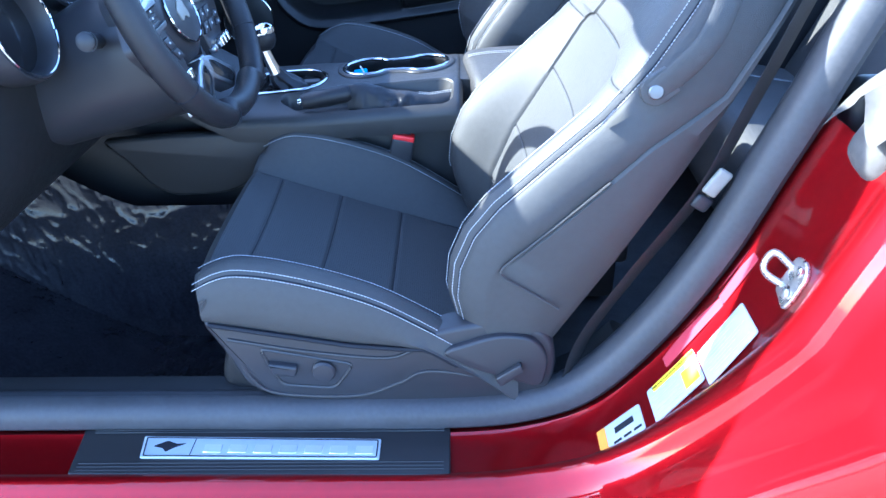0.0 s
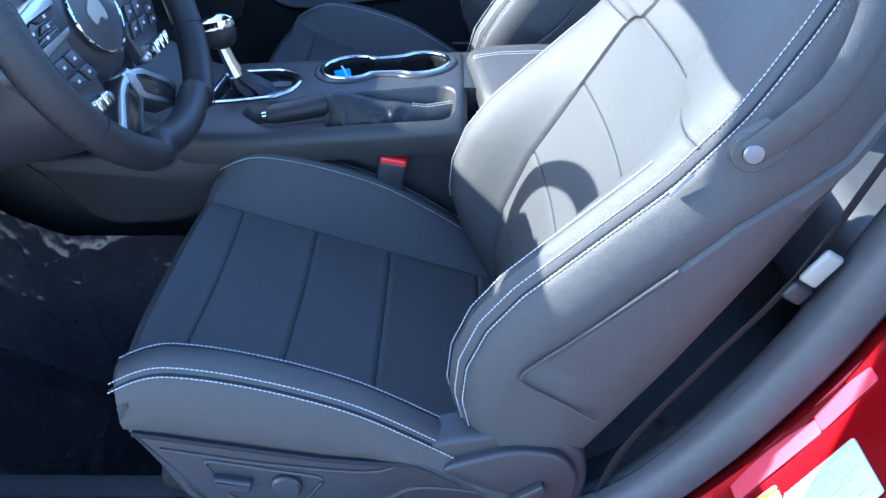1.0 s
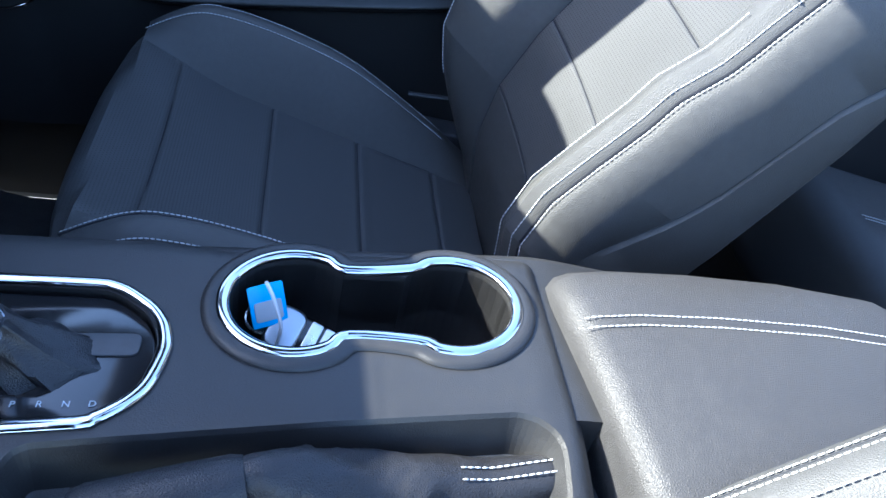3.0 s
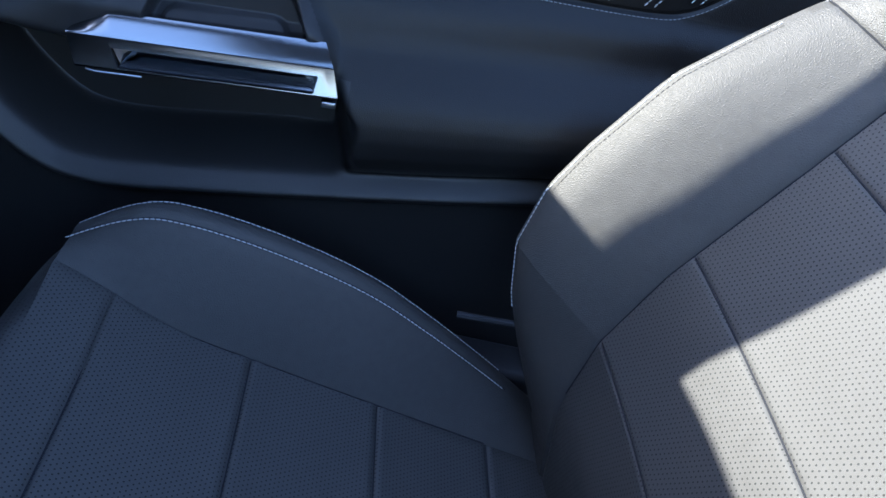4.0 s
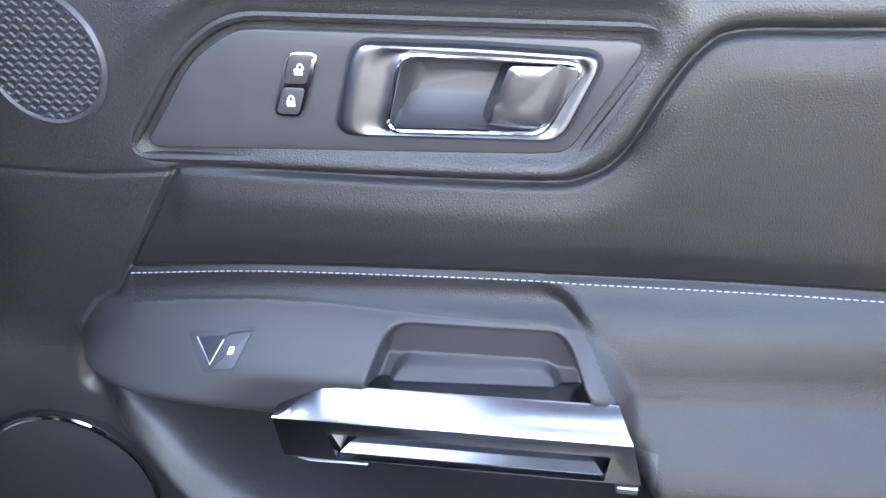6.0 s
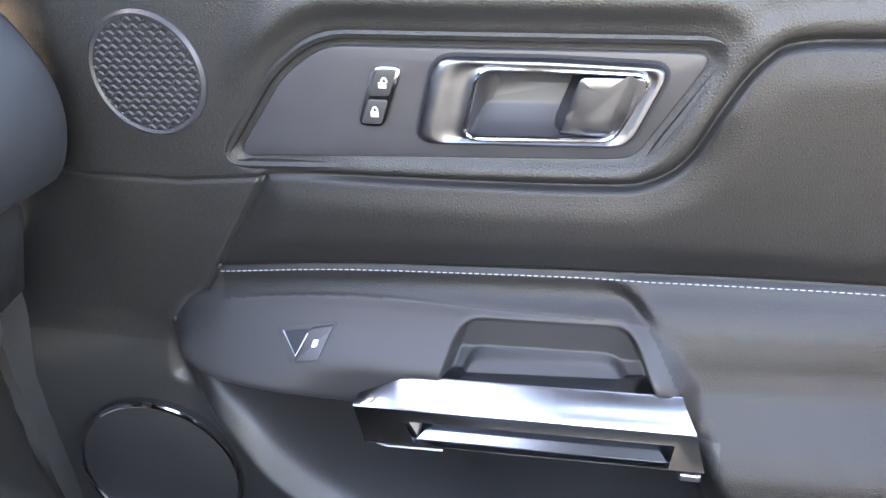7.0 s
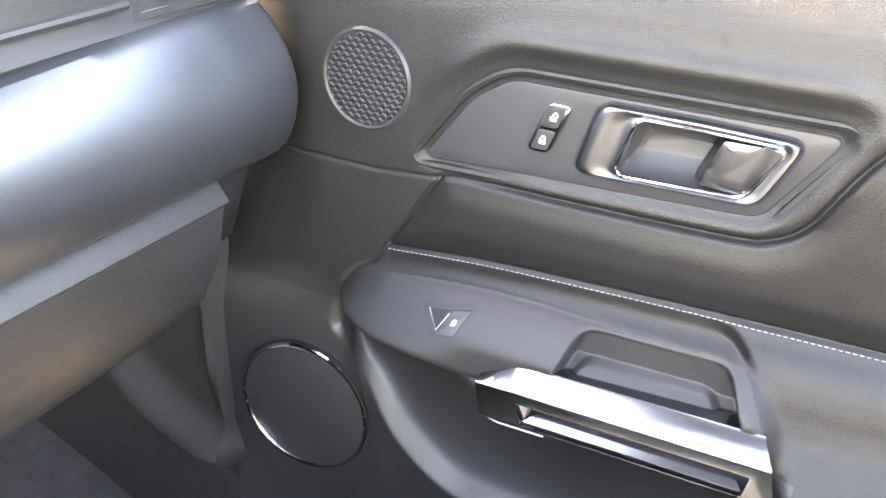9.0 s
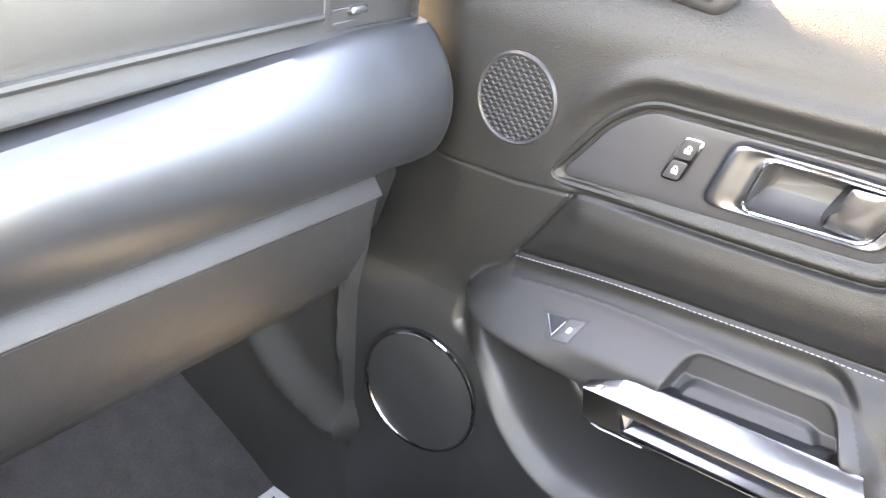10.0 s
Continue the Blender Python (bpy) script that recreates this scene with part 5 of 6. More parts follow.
TRIMEDGE = [(-0.341, 0.370), (-0.385, 0.302), (-0.399, 0.281), (-0.415, 0.271), (-0.428, 0.254)]
h -= 0.0026 * np.exp(-(seg_dist(TRIMEDGE) / 0.0018) ** 2)
ROLLEDGE = np.abs(low - 0.022 - 0.006 * ramp(GX, -0.30, -0.10))
h -= np.where(GX < edge_x, 0.0020 * np.exp(-(ROLLEDGE / 0.0018) ** 2) * ramp(GX, -0.385, -0.345) * ramp(edge_x - GX, 0.004, 0.022), 0)
# hollow behind the bezel plate
sd_bez = signed(BEZEL)
h -= 0.004 * ramp(sd_bez, -0.012, 0.0)
# cove above the bead round the plate
h += 0.0055 * np.exp(-((sd_bez + 0.0265) / 0.0095) ** 2) * ramp(GX, -0.365, -0.32) * (1 - ramp(GX, -0.10, -0.03)) * ramp(GZ, 0.39, 0.43)
DY = 0.705
H_X, H_Z = np.gradient(h, DSTEP)


def door_y(x, z):
    """The door skin's y at a place."""
    i = (x - DX0) / DSTEP
    j = (z - DZ0) / DSTEP
    i0, j0 = int(np.clip(i, 0, h.shape[0] - 2)), int(np.clip(j, 0, h.shape[1] - 2))
    fi, fj = i - i0, j - j0
    v = h[i0, j0] * (1 - fi) * (1 - fj) + h[i0 + 1, j0] * fi * (1 - fj) + h[i0, j0 + 1] * (1 - fi) * fj + h[i0 + 1, j0 + 1] * fi * fj
    return DY - float(v)


def door_patch(name, mask, mat, label=""):
    """The faces of the door skin whose middle lies in the mask, as one part."""
    idx = -np.ones(h.shape, int)
    fm_ = mask[:-1, :-1]
    ii, jj = np.nonzero(fm_)
    verts, faces, nors = [], [], []

    def vid(i, j):
        if idx[i, j] < 0:
            idx[i, j] = len(verts)
            verts.append((gx[i], DY - h[i, j], gz[j]))
            nors.append(Vector((-H_X[i, j], -1.0, -H_Z[i, j])).normalized())
        return int(idx[i, j])

    for i, j in zip(ii, jj):
        faces.append((vid(i, j), vid(i + 1, j), vid(i + 1, j + 1), vid(i, j + 1)))
    me = bpy.data.meshes.new(name)
    me.from_pydata(verts, [], faces)
    for p in me.polygons:
        p.use_smooth = True
    me.normals_split_custom_set_from_vertices(nors)
    me.materials.append(mat)
    ob = new(name, me)
    ob.parent = door
    ob.matrix_parent_inverse = Matrix.Translation(-Vector(door.location))
    if label:
        ob["label"] = label
    return ob


in_pad = sd_pad > 0
in_map = (sd_map > 0)
in_arm = (low > 0.022 + 0.006 * ramp(GX, -0.30, -0.10)) & (sd_arm > -0.004) & (GX < edge_x - 0.004) & (sd_lip <= 0)
in_low = (sd_lip > 0)
in_map = (in_map | ((GZ < 0.232) & (GX < -0.05) & ~in_arm)) & ~in_low
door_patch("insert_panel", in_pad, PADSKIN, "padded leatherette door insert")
door_patch("map_pocket", in_map & ~in_low, PLASTIC)
door_patch("armrest", in_arm & ~in_map & ~in_pad, ARMSKIN, "satin dark armrest with a small tray")
door_patch("lower_panel", in_low & ~in_pad, PLASTIC)
in_up = ~in_pad & ~in_map & ~in_arm & ~in_low
in_roll = in_up & (low > 0) & (GX > -0.385)
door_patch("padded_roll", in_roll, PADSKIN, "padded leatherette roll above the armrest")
door_patch("upper_panel", in_up & ~in_roll, SOFT)
part("core", rbox((1.14, 0.05, 0.64), pose(-0.06, 0.775, 0.20), 0.01), PLASTIC, door)
tagged(part("wall_inner_side", rbox((2.7, 0.02, 0.90), pose(-0.0, 0.838, 0.06), 0.005), PLASTIC), "dark inner side of the car behind the trim", "car side", kind="structure")
tagged(part("wall_passenger_side", rbox((2.6, 0.04, 0.62), pose(0.1, 0.875, 0.22), 0.01), RED), "red car side outside the passenger door", "car side", kind="structure")


def on_door(lift=0.0):
    return lambda a, b_, d: (a, door_y(a, b_) - d - lift, b_)


def flat_door(y):
    return lambda a, b_, d: (a, y - d, b_)


# stitched seams
stitches("stitching", [[(a, door_y(a, b_ - 0.0035) - 0.0006, b_ - 0.0035) for a, b_ in STITCH]], DOORTHREAD, door, 0.0042, 0.0030, 0.00042)
quilt = []
for x0, z0, x1, z1 in ((0.067, 0.326, 0.112, 0.408), (0.111, 0.327, 0.158, 0.410), (0.156, 0.329, 0.206, 0.414), (0.198, 0.331, 0.252, 0.424), (0.238, 0.341, 0.292, 0.434)):
    for off in (-0.0045, 0.0045):
        quilt.append([(x0 + (x1 - x0) * t + off, door_y(x0 + (x1 - x0) * t + off, z0 + (z1 - z0) * t) - 0.0008, z0 + (z1 - z0) * t) for t in np.linspace(0, 1, 12)])
stitches("stitching", quilt, THREAD, door)

# bezel plate with door handle and lock switch
YB = DY - float(np.median(h[sd_bez > 0.02])) - 0.001
plate_ob = part("bezel", prism(BEZEL, flat_door(YB), -0.004, 0.002, 0.0018), SMOOTH, door, "satin dark bezel plate")
part("bezel_bead", tube([(a, YB + 0.0003, b_) for a, b_ in rounded([(-0.371, 0.3775), (-0.3235, 0.4415), (-0.292, 0.4625), (-0.0625, 0.4615), (-0.108, 0.387), (-0.129, 0.3855)], 0.020, 8)], 0.0036, 8, closed=True), SOFT, door)
H_OUT = rounded([(-0.2385, 0.3998), (-0.2245, 0.4505), (-0.160, 0.4503), (-0.0965, 0.4478), (-0.1155, 0.4020), (-0.175, 0.4010)], 0.011, 6)
carve(plate_ob, prism(inset(H_IN, -0.002), flat_door(YB), -0.02, 0.02, 0.0002))


def between(t, d):
    """A ring between the handle's outer and inner outlines, raised by d."""
    return [Vector((p[0] + (q[0] - p[0]) * t, YB - 0.002 - d, p[1] + (q[1] - p[1]) * t)) for p, q in zip(H_OUT, H_IN)]


part("handle_gap", grid([[Vector((a, YB - 0.0021, b_)) for a, b_ in inset(H_OUT, k)] for k in (-0.0022, 0.003)], loop=True), INK_AND_SHADE, plate_ob)
hb = part("handle_frame", grid([between(t, d) for t, d in ((0, 0.0), (0.0, 0.0030), (0.05, 0.0048), (0.14, 0.0058), (0.32, 0.0060), (0.52, 0.0052), (0.70, 0.0042), (0.84, 0.0044), (0.93, 0.0052), (0.98, 0.0046), (1.0, 0.0030), (1.0, -0.004))], loop=True), HANDLE, plate_ob, "satin chrome door handle surround")
part("handle_lip", tube([(a, YB - 0.0068, b_) for a, b_ in inset(H_IN, -0.001)], 0.0013, 8, closed=True), CHROME, hb)
cup = []
for k, d, up_ in ((0.0, 0.002, 0.0), (0.001, -0.003, 0.0), (0.003, -0.008, 0.004), (0.007, -0.0125, 0.010), (0.011, -0.0135, 0.012)):
    cup.append([Vector((a, YB - 0.002 - d, b_ + up_ * ramp_of(0.425 - b_, 0.0, 0.018))) for a, b_ in inset(H_IN, k)])
cup_bm = grid(cup, loop=True)
cup_bm.verts.ensure_lookup_table()
cup_bm.faces.new(cup_bm.verts[len(cup_bm.verts) - len(H_IN):])
part("handle_cup", cup_bm, SMOOTH, hb, "dark hollow behind the handle")
PAD_OUT = rounded([(-0.1560, 0.4085), (-0.1440, 0.4425), (-0.1060, 0.4425), (-0.1240, 0.4055)], 0.004, 5)
part("paddle", capped([[Vector((a + dx * ramp_of(-0.12 - a, 0, 0.03), YB - 0.002 - d - (0.10 * (b_ - 0.405) if d > 0.002 else 0) + 0.05 * max(0.0, a + 0.128) * (d > 0.002), b_)) for a, b_ in inset(PAD_OUT, k)]
                       for k, d, dx in ((0, -0.010, -0.004), (0, 0.0015, 0), (0.0006, 0.0026, 0), (0.002, 0.0033, 0), (0.006, 0.0036, 0), (0.012, 0.0035, 0))]), HANDLE, hb, "satin chrome release paddle")
L_OUT = rounded([(-0.2735, 0.4085), (-0.2610, 0.4445), (-0.2432, 0.4445), (-0.2560, 0.4080)], 0.006)
lk = part("lock_switch", prism(L_OUT, flat_door(YB - 0.002), 0, 0.0030, 0.001), CHROME, plate_ob, "chrome-rimmed lock and unlock switch")
for za, zb in ((0.4100, 0.4252), (0.4272, 0.4430)):
    q = lambda z: -0.2735 + (z - 0.4085) * 0.347
    part("button", prism(rounded([(q(za) + 0.0022, za), (q(zb) + 0.0022, zb), (q(zb) + 0.0150, zb), (q(za) + 0.0150, za)], 0.0025), flat_door(YB - 0.002), 0.001, 0.0034, 0.0008), SMOOTH, lk)
    c = (q((za + zb) / 2) + 0.0086, (za + zb) / 2)
    part("icon", rbox((0.0046, 0.0004, 0.0034), pose(c[0], YB - 0.0055, c[1] - 0.0012), 0.0001, 1), ICON, lk)
    part("icon", tube([(c[0] + (0.0004 if za < 0.42 else 0.0012) + 0.0016 * math.cos(t), YB - 0.0055, c[1] + 0.0003 + 0.0028 * math.sin(t)) for t in np.linspace(0, math.pi, 10)], 0.0005, 6), ICON, lk)

# pull handle: a sloped bright upper face, a lower face with a long slot, both ends cut on the slant
def pull_ring(k):
    """A cross-section of the pull; k runs from its tip to its rear end."""
    xb, xc = -0.2765 + 0.2120 * k, -0.2690 + 0.2110 * k
    share = ramp_of(k, 0.0, 0.145) ** 0.85
    xa = xb - 0.0090 * k
    za0, zb, zc = 0.2546 + 0.0378 * (xa + 0.2424), 0.2380 + 0.0364 * (xb + 0.2753), 0.2110 + 0.0403 * (xc + 0.2686)
    za = zb + (za0 - zb) * share
    out = [(xa, 0.690, za - 0.003), (xa, 0.6655, za - 0.0003), (xa, 0.6645, za)]
    for t in (0.08, 0.25, 0.5, 0.75, 0.94):
        out.append((xa + (xb - xa) * t, 0.6640 - 0.0138 * t - 0.0012 * math.sin(math.pi * t) * share, za + (zb - za) * t))
    out += [(xb, 0.6500, zb - 0.0006), (xb + 0.0004, 0.6500, zb - 0.0018), (xc, 0.6438, zc + 0.0030), (xc, 0.6445, zc + 0.0016), (xc, 0.650, zc + 0.001), (xc, 0.690, zc)]
    return [Vector(p) for p in out]


pull = part("pull_handle", capped([pull_ring(k) for k in (0.0, 0.01, 0.04, 0.08, 0.12, 0.145, 0.16, 0.3, 0.5, 0.7, 0.85, 0.97, 1.0)]), PULLMETAL, door, "polished chrome door pull with a long slot")
sharpen(pull.data, 24)
SLOT = rounded([(-0.2420, 0.2308), (-0.0760, 0.2370), (-0.0785, 0.2222), (-0.2355, 0.2160)], 0.0015, 3)
carve(pull, prism(SLOT, flat_door(DY), 0.040, 0.08, 0.0002))
part("slot_ramp", capped([[Vector((x + dx, y, z0 + 0.0385 * (x + 0.2355))) for dx, y, z0 in ((0.0, 0.6655, 0.2160), (0.010 * e, 0.6650, 0.2240), (0.010 * e, 0.6580, 0.2232), (0.005 * e, 0.6540, 0.2204), (0.0, 0.6490, 0.2166), (0.0, 0.6495, 0.2156))] for x, e in ((-0.2350, 1), (-0.0790, -1))]), PULLMETAL, pull, "bright ramp inside the pull's slot", smooth=False)
part("slot_end", capped([[Vector(p) for p in tri] for tri in (((-0.2415, 0.6655, 0.2300), (-0.2350, 0.6655, 0.2170), (-0.2250, 0.6655, 0.2290)), ((-0.2410, 0.6512, 0.2298), (-0.2352, 0.6512, 0.2172), (-0.2345, 0.6560, 0.2240)))]), SATIN, pull, smooth=False)
part("pull_lip", tube([(-0.262, 0.648, 0.2100), (-0.255, 0.647, 0.2092), (-0.218, 0.648, 0.2102)], 0.0009, 6), SATIN, pull)
part("pull_cap", rbox((0.013, 0.030, 0.006), pose(-0.0650, 0.662, 0.2130, 0, 0, 0), 0.0015), SATIN, pull, "small silver end stop")

# window switch
part("window_switch_bezel", prism(rounded([(-0.3385, 0.2720), (-0.2940, 0.2780), (-0.3030, 0.2585), (-0.3225, 0.2555)], 0.002), on_door(), -0.002, 0.0004, 0.0003), ARMSKIN, door)
# thin dark triangle paints the shade of the finger hollow
part("switch_well_shade", prism([(-0.3310, 0.2702), (-0.3126, 0.2731), (-0.3194, 0.2604)], on_door(), 0.0003, 0.0007, 0.0001), INK_AND_SHADE, door)
part("well_edge", tube([(x, door_y(x, z) - 0.0010, z) for x, z in ((-0.3314, 0.2706), (-0.3194, 0.2600), (-0.3134, 0.2713))], 0.0005, 6), SATIN, door)
part("window_switch", prism(rounded([(-0.3117, 0.2738), (-0.2957, 0.2768), (-0.3035, 0.2600), (-0.3195, 0.2575)], 0.0015), on_door(), 0, 0.0022, 0.0008), SMOOTH, door, "black window switch")
part("switch_icon", prism(rounded([(-0.3090, 0.2658), (-0.3050, 0.2664), (-0.3045, 0.2698), (-0.3080, 0.2695)], 0.0012), on_door(0.0022), 0, 0.0004, 0.0001), ICON, door)

# tweeter grille
TC = Vector((-0.406, door_y(-0.406, 0.436), 0.436))
tmx = axis(TC, (-0.02, -1, 0.0), (0, 0, 1))
tw = part("tweeter", lathe([(0.0395, -0.004), (0.0395, 0.001), (0.0375, 0.003), (0.0355, 0.002), (0.0350, -0.003), (0.0345, -0.0060), (0.01, -0.0065)], tmx, 48), SMOOTH, door, "round tweeter with a wavy-slatted grille")
part("grille_back", lathe([(0.0345, -0.005), (0.0345, -0.0045), (0.01, -0.0045)], tmx, 40), INK_AND_SHADE, tw)
bars = []
for k in range(-8, 9):
    v = k * 0.0042
    half_w = math.sqrt(max(0.0, 0.0348 ** 2 - v * v))
    if half_w < 0.006:
        continue
    n_ = max(6, int(half_w * 2 / 0.0007))
    bars.append(tube([TC + Vector((t, -0.0012, v + 0.0010 * math.sin(2 * math.pi * (t / 0.0068 + 0.5 * k)))) for t in np.linspace(-half_w, half_w, n_)], 0.00095, 5))
part("grille", join(*bars), SMOOTH, tw)
# woofer
WFC = Vector((-0.464, door_y(-0.470, 0.112) - 0.008, 0.112))
wmx = axis(WFC, (0.06, -1, 0.05), (0, 0, 1))
wf = part("woofer", lathe([(0.069, -0.02), (0.069, 0.001), (0.064, 0.003), (0.02, 0.0045)], wmx, 48), PLASTIC, door, "dark round door speaker with a thin chrome ring")
part("woofer_ring", tube([wmx @ Vector((0.0675 * math.cos(t), 0.0675 * math.sin(t), 0.0025)) for t in (2 * math.pi * k / 64 for k in range(64))], 0.0022, 8, closed=True), CHROME, wf, "thin chrome ring")
# door top and glass
part("window_seal", tube([(x, DY + 0.046, 0.5745) for x in np.linspace(DX0 + 0.1, DX1, 20)], 0.008, 8), RUBBER, door)
sail = part("mirror_sail", prism(rounded([(-0.63, 0.585), (-0.32, 0.5372), (-0.2620, 0.5275), (-0.2505, 0.5400), (-0.256, 0.562), (-0.60, 0.64)], 0.008), flat_door(0.738), 0, 0.029, 0.006), SMOOTH, door, "smooth moulded mirror base")
# flat dark sheet paints the shade inside the mirror base's hollow
part("mirror_well_shade", prism(rounded([(-0.36, 0.556), (-0.30, 0.5425), (-0.2660, 0.5365), (-0.2640, 0.552), (-0.34, 0.575)], 0.003), flat_door(0.709), 0, 0.0006, 0.0002), INK_AND_SHADE, sail)
# kick panel under the dash
kp = thing("kick_panel", "dark plastic kick panel beneath the dashboard by the door", "trim panel", (-0.75, 0.68, -0.2))
FOOT_LINE = smooth_path([(-0.80, 0, 0.22), (-0.745, 0, 0.130), (-0.702, 0, 0.074), (-0.655, 0, 0.034), (-0.595, 0, 0.012), (-0.52, 0, 0.004), (-0.42, 0, -0.010), (-0.36, 0, -0.02)], 8)
POST_LINE = smooth_path([(-0.572, 0, 0.40), (-0.568, 0, 0.30), (-0.566, 0, 0.23), (-0.569, 0, 0.136), (-0.560, 0, 0.066), (-0.55, 0, 0.03)], 8)


def kick_y(x, z):
    """The moulded skin of the kick panel: two soft swells that run together by the sill."""
    at = Vector((x, 0, z))
    foot = min((at - p).length for p in FOOT_LINE)
    post = min((at - p).length for p in POST_LINE)
    y = 0.694 - 0.008 * math.sin(3 * (z + 0.3)) - 0.03 * ramp_up(-x, 0.70, 0.95)
    back = ramp_up(x, -0.57, -0.545)
    return y + 0.060 * back - (0.030 + 0.020 * back) * (1 - ramp_up(x, -0.555, -0.50)) * math.exp(-(foot / 0.024) ** 2) - 0.014 * math.exp(-(post / 0.013) ** 2)


KX, KZ = np.linspace(-1.05, -0.38, 84), np.linspace(-0.32, 0.42, 84)
part("panel", grid([[Vector((x, kick_y(x, z), z)) for z in KZ] for x in KX], keep=lambda a, c: KX[a] < -0.50 or KZ[c] < 0.10), KICK, kp)
paper = thing("paper_sheet", "white printed paper sheet lying on the carpet", "paper", (-0.70, 0.64, -0.17))
pm = pose(-0.663, 0.622, -0.185, 0, 0, 16)
part("sheet", rbox((0.12, 0.16, 0.0012), pm, 0.0004, 1), WHITE, paper)
for k in range(5):
    part("bar", rbox((0.003, 0.12 - 0.02 * (k % 2), 0.0005), pm @ pose(-0.045 + 0.02 * k, 0, 0.001), 0.0001, 1), INK_AND_SHADE, paper)


# ---- cabin floor, firewall, roof and glass frame ----
NX, NY = 70, 60
rows = []
for i in range(NX):
    x = -1.25 + 2.3 * i / (NX - 1)
    rows.append([Vector((x, -0.60 + 1.32 * j / (NY - 1), -0.30 + 0.80 * max(0.0, -x - 0.50) ** 1.2 + 0.004 * noise.noise((x * 9, j * 0.4, 0)))) for j in range(NY)])
tagged(part("floor", grid(rows), CARPET), "black carpeted car floor rising to the firewall", "floor", kind="structure")
part_fire = rbox((0.04, 1.5, 1.0), pose(-1.28, 0, 0.0), 0.01)
tagged(part("wall_front", part_fire, CARPET), "dark firewall behind the dashboard", "firewall", kind="structure")

film = thing("floor_film", "crinkled clear plastic film over the dark driver's carpet", "plastic film", (-0.6, -0.35, -0.29))
fm_mat = material("glossy_plastic_film", (0.016, 0.0155, 0.019), 0.16, grain=0.16, grain_scale=240, stain=0.3, stain_scale=12, spec=0.3)[0]
rows = []
for i in range(200):
    x = -1.0 + 0.78 * i / 199
    row = []
    for j in range(150):
        q = 0.66 * j / 149
        y = -0.545 + min(q, 0.36) + 0.12 * max(0.0, q - 0.36)
        f = 0.80 * max(0.0, -x - 0.50) ** 1.2 + 0.93 * max(0.0, q - 0.36)
        ridge = lambda fx, fq, w, k: (1 - abs(noise.noise((x * fx + 0.4 * noise.noise((q * 9, x * 9, w)), q * fq + 0.4 * noise.noise((x * 7, q * 8, w + 5)), w)))) ** k
        c = 0.0036 * ridge(7, 6, 3.1, 3) + 0.0018 * ridge(22, 13, 7.7, 8) + 0.0022 * ridge(52, 24, 1.7, 10)
        row.append(Vector((x, y - (c * 0.9 if q > 0.36 else 0), -0.296 + f + c * (0.3 if q > 0.36 else 1))))
    rows.append(row)
part("sheet", grid(rows), fm_mat, film)

frame_ob = thing("windscreen_frame", "black windscreen frame with slim pillars", "windscreen frame", (-0.4, 0, 0.5))
part("header", tube([(-0.215 - 0.03 * (1 - (y / 0.6) ** 2), y, 0.788 - 0.035 * (y / 0.6) ** 2) for y in np.linspace(-0.6, 0.6, 24)], 0.055, 12, flat=0.45, up=(0.35, 0, 1)), PLASTIC, frame_ob)
for s_ in (-1, 1):
    spine = smooth_path([(-1.05, s_ * 0.722, 0.497), (-0.72, s_ * 0.637, 0.595), (-0.53, s_ * 0.591, 0.662), (-0.35, s_ * 0.567, 0.710), (-0.20, s_ * 0.548, 0.748)], 8)
    if s_ > 0:
        spine = [p + Vector((0, float(np.interp(p.x, [-0.53, -0.35, -0.20], [0.006, -0.004, -0.009])), 0.010)) for p in spine]
    part("pillar", tube(spine, 0.046 if s_ < 0 else 0.051, 14, flat=1.0 if s_ < 0 else 1.2, taper=[float(np.interp(p.x, [-0.72, -0.53, -0.35, -0.20], [0.86, 1.02, 1.36, 1.60] if s_ < 0 else [0.86, 1.02, 1.16, 1.30])) for p in spine]), PLASTIC, frame_ob)

# unseen strip, outlined to cast the slanting shadow on the passenger door top
part("door_shade_strip", prism(rounded([(-0.90, 0.60), (-0.548, 0.60), (-0.543, 0.722), (-0.36, 0.7665), (-0.36, 0.84), (-0.90, 0.745)], 0.004), lambda a, b_, d: (a, 0.768 - d, b_), 0, 0.008, 0.001), RUBBER, frame_ob, "unseen black strip added to shade the door top")

# visors out of view, added to keep sun off the upper backrests
for s_ in (-1, 1):
    visor_out = rounded([(-0.215, s_ * 0.09), (-0.19, s_ * 0.52), (0.0, s_ * 0.50), (0.035, s_ * 0.13)], 0.03)
    part("shade_visor", prism(visor_out, lambda a, b_, d: (a, b_, 0.779 - 0.03 * (b_ / 0.6) ** 2 + 0.16 * (a + 0.2) + d), -0.009, 0.009, 0.006), CANVAS, frame_ob, "unseen grey visor added to shade the seat tops")

folded = thing("cloth_bundle", "grey fabric side of the soft top behind the doorway", "convertible top", (0.65, -0.68, 0.35))
rows = []
for i in range(28):
    t = i / 27
    rows.append([Vector((0.485 + 0.22 * t + 0.010 * math.sin(9 * t + 5 * u), -0.655 - 0.17 * u + 0.012 * math.sin(14 * t + 3 * u), 0.325 + 0.06 * u + 0.22 * t * (1 - 0.3 * u) + 0.018 * math.sin(7 * u + 6 * t) + 0.02 * math.exp(-((u - 0.35) / 0.08) ** 2) * math.cos(3 * t))) for u in np.linspace(0, 1, 24)])
part("cloth", grid(rows), CANVAS, folded)
part("flap", rbox((0.10, 0.07, 0.10), pose(0.55, -0.72, 0.335, 10, 20, 5), 0.025, 4), CANVAS, folded)

# rear of the cabin
rear = thing("rear_seat", "black leather rear bench seat", "rear seat", (0.8, 0, -0.25))
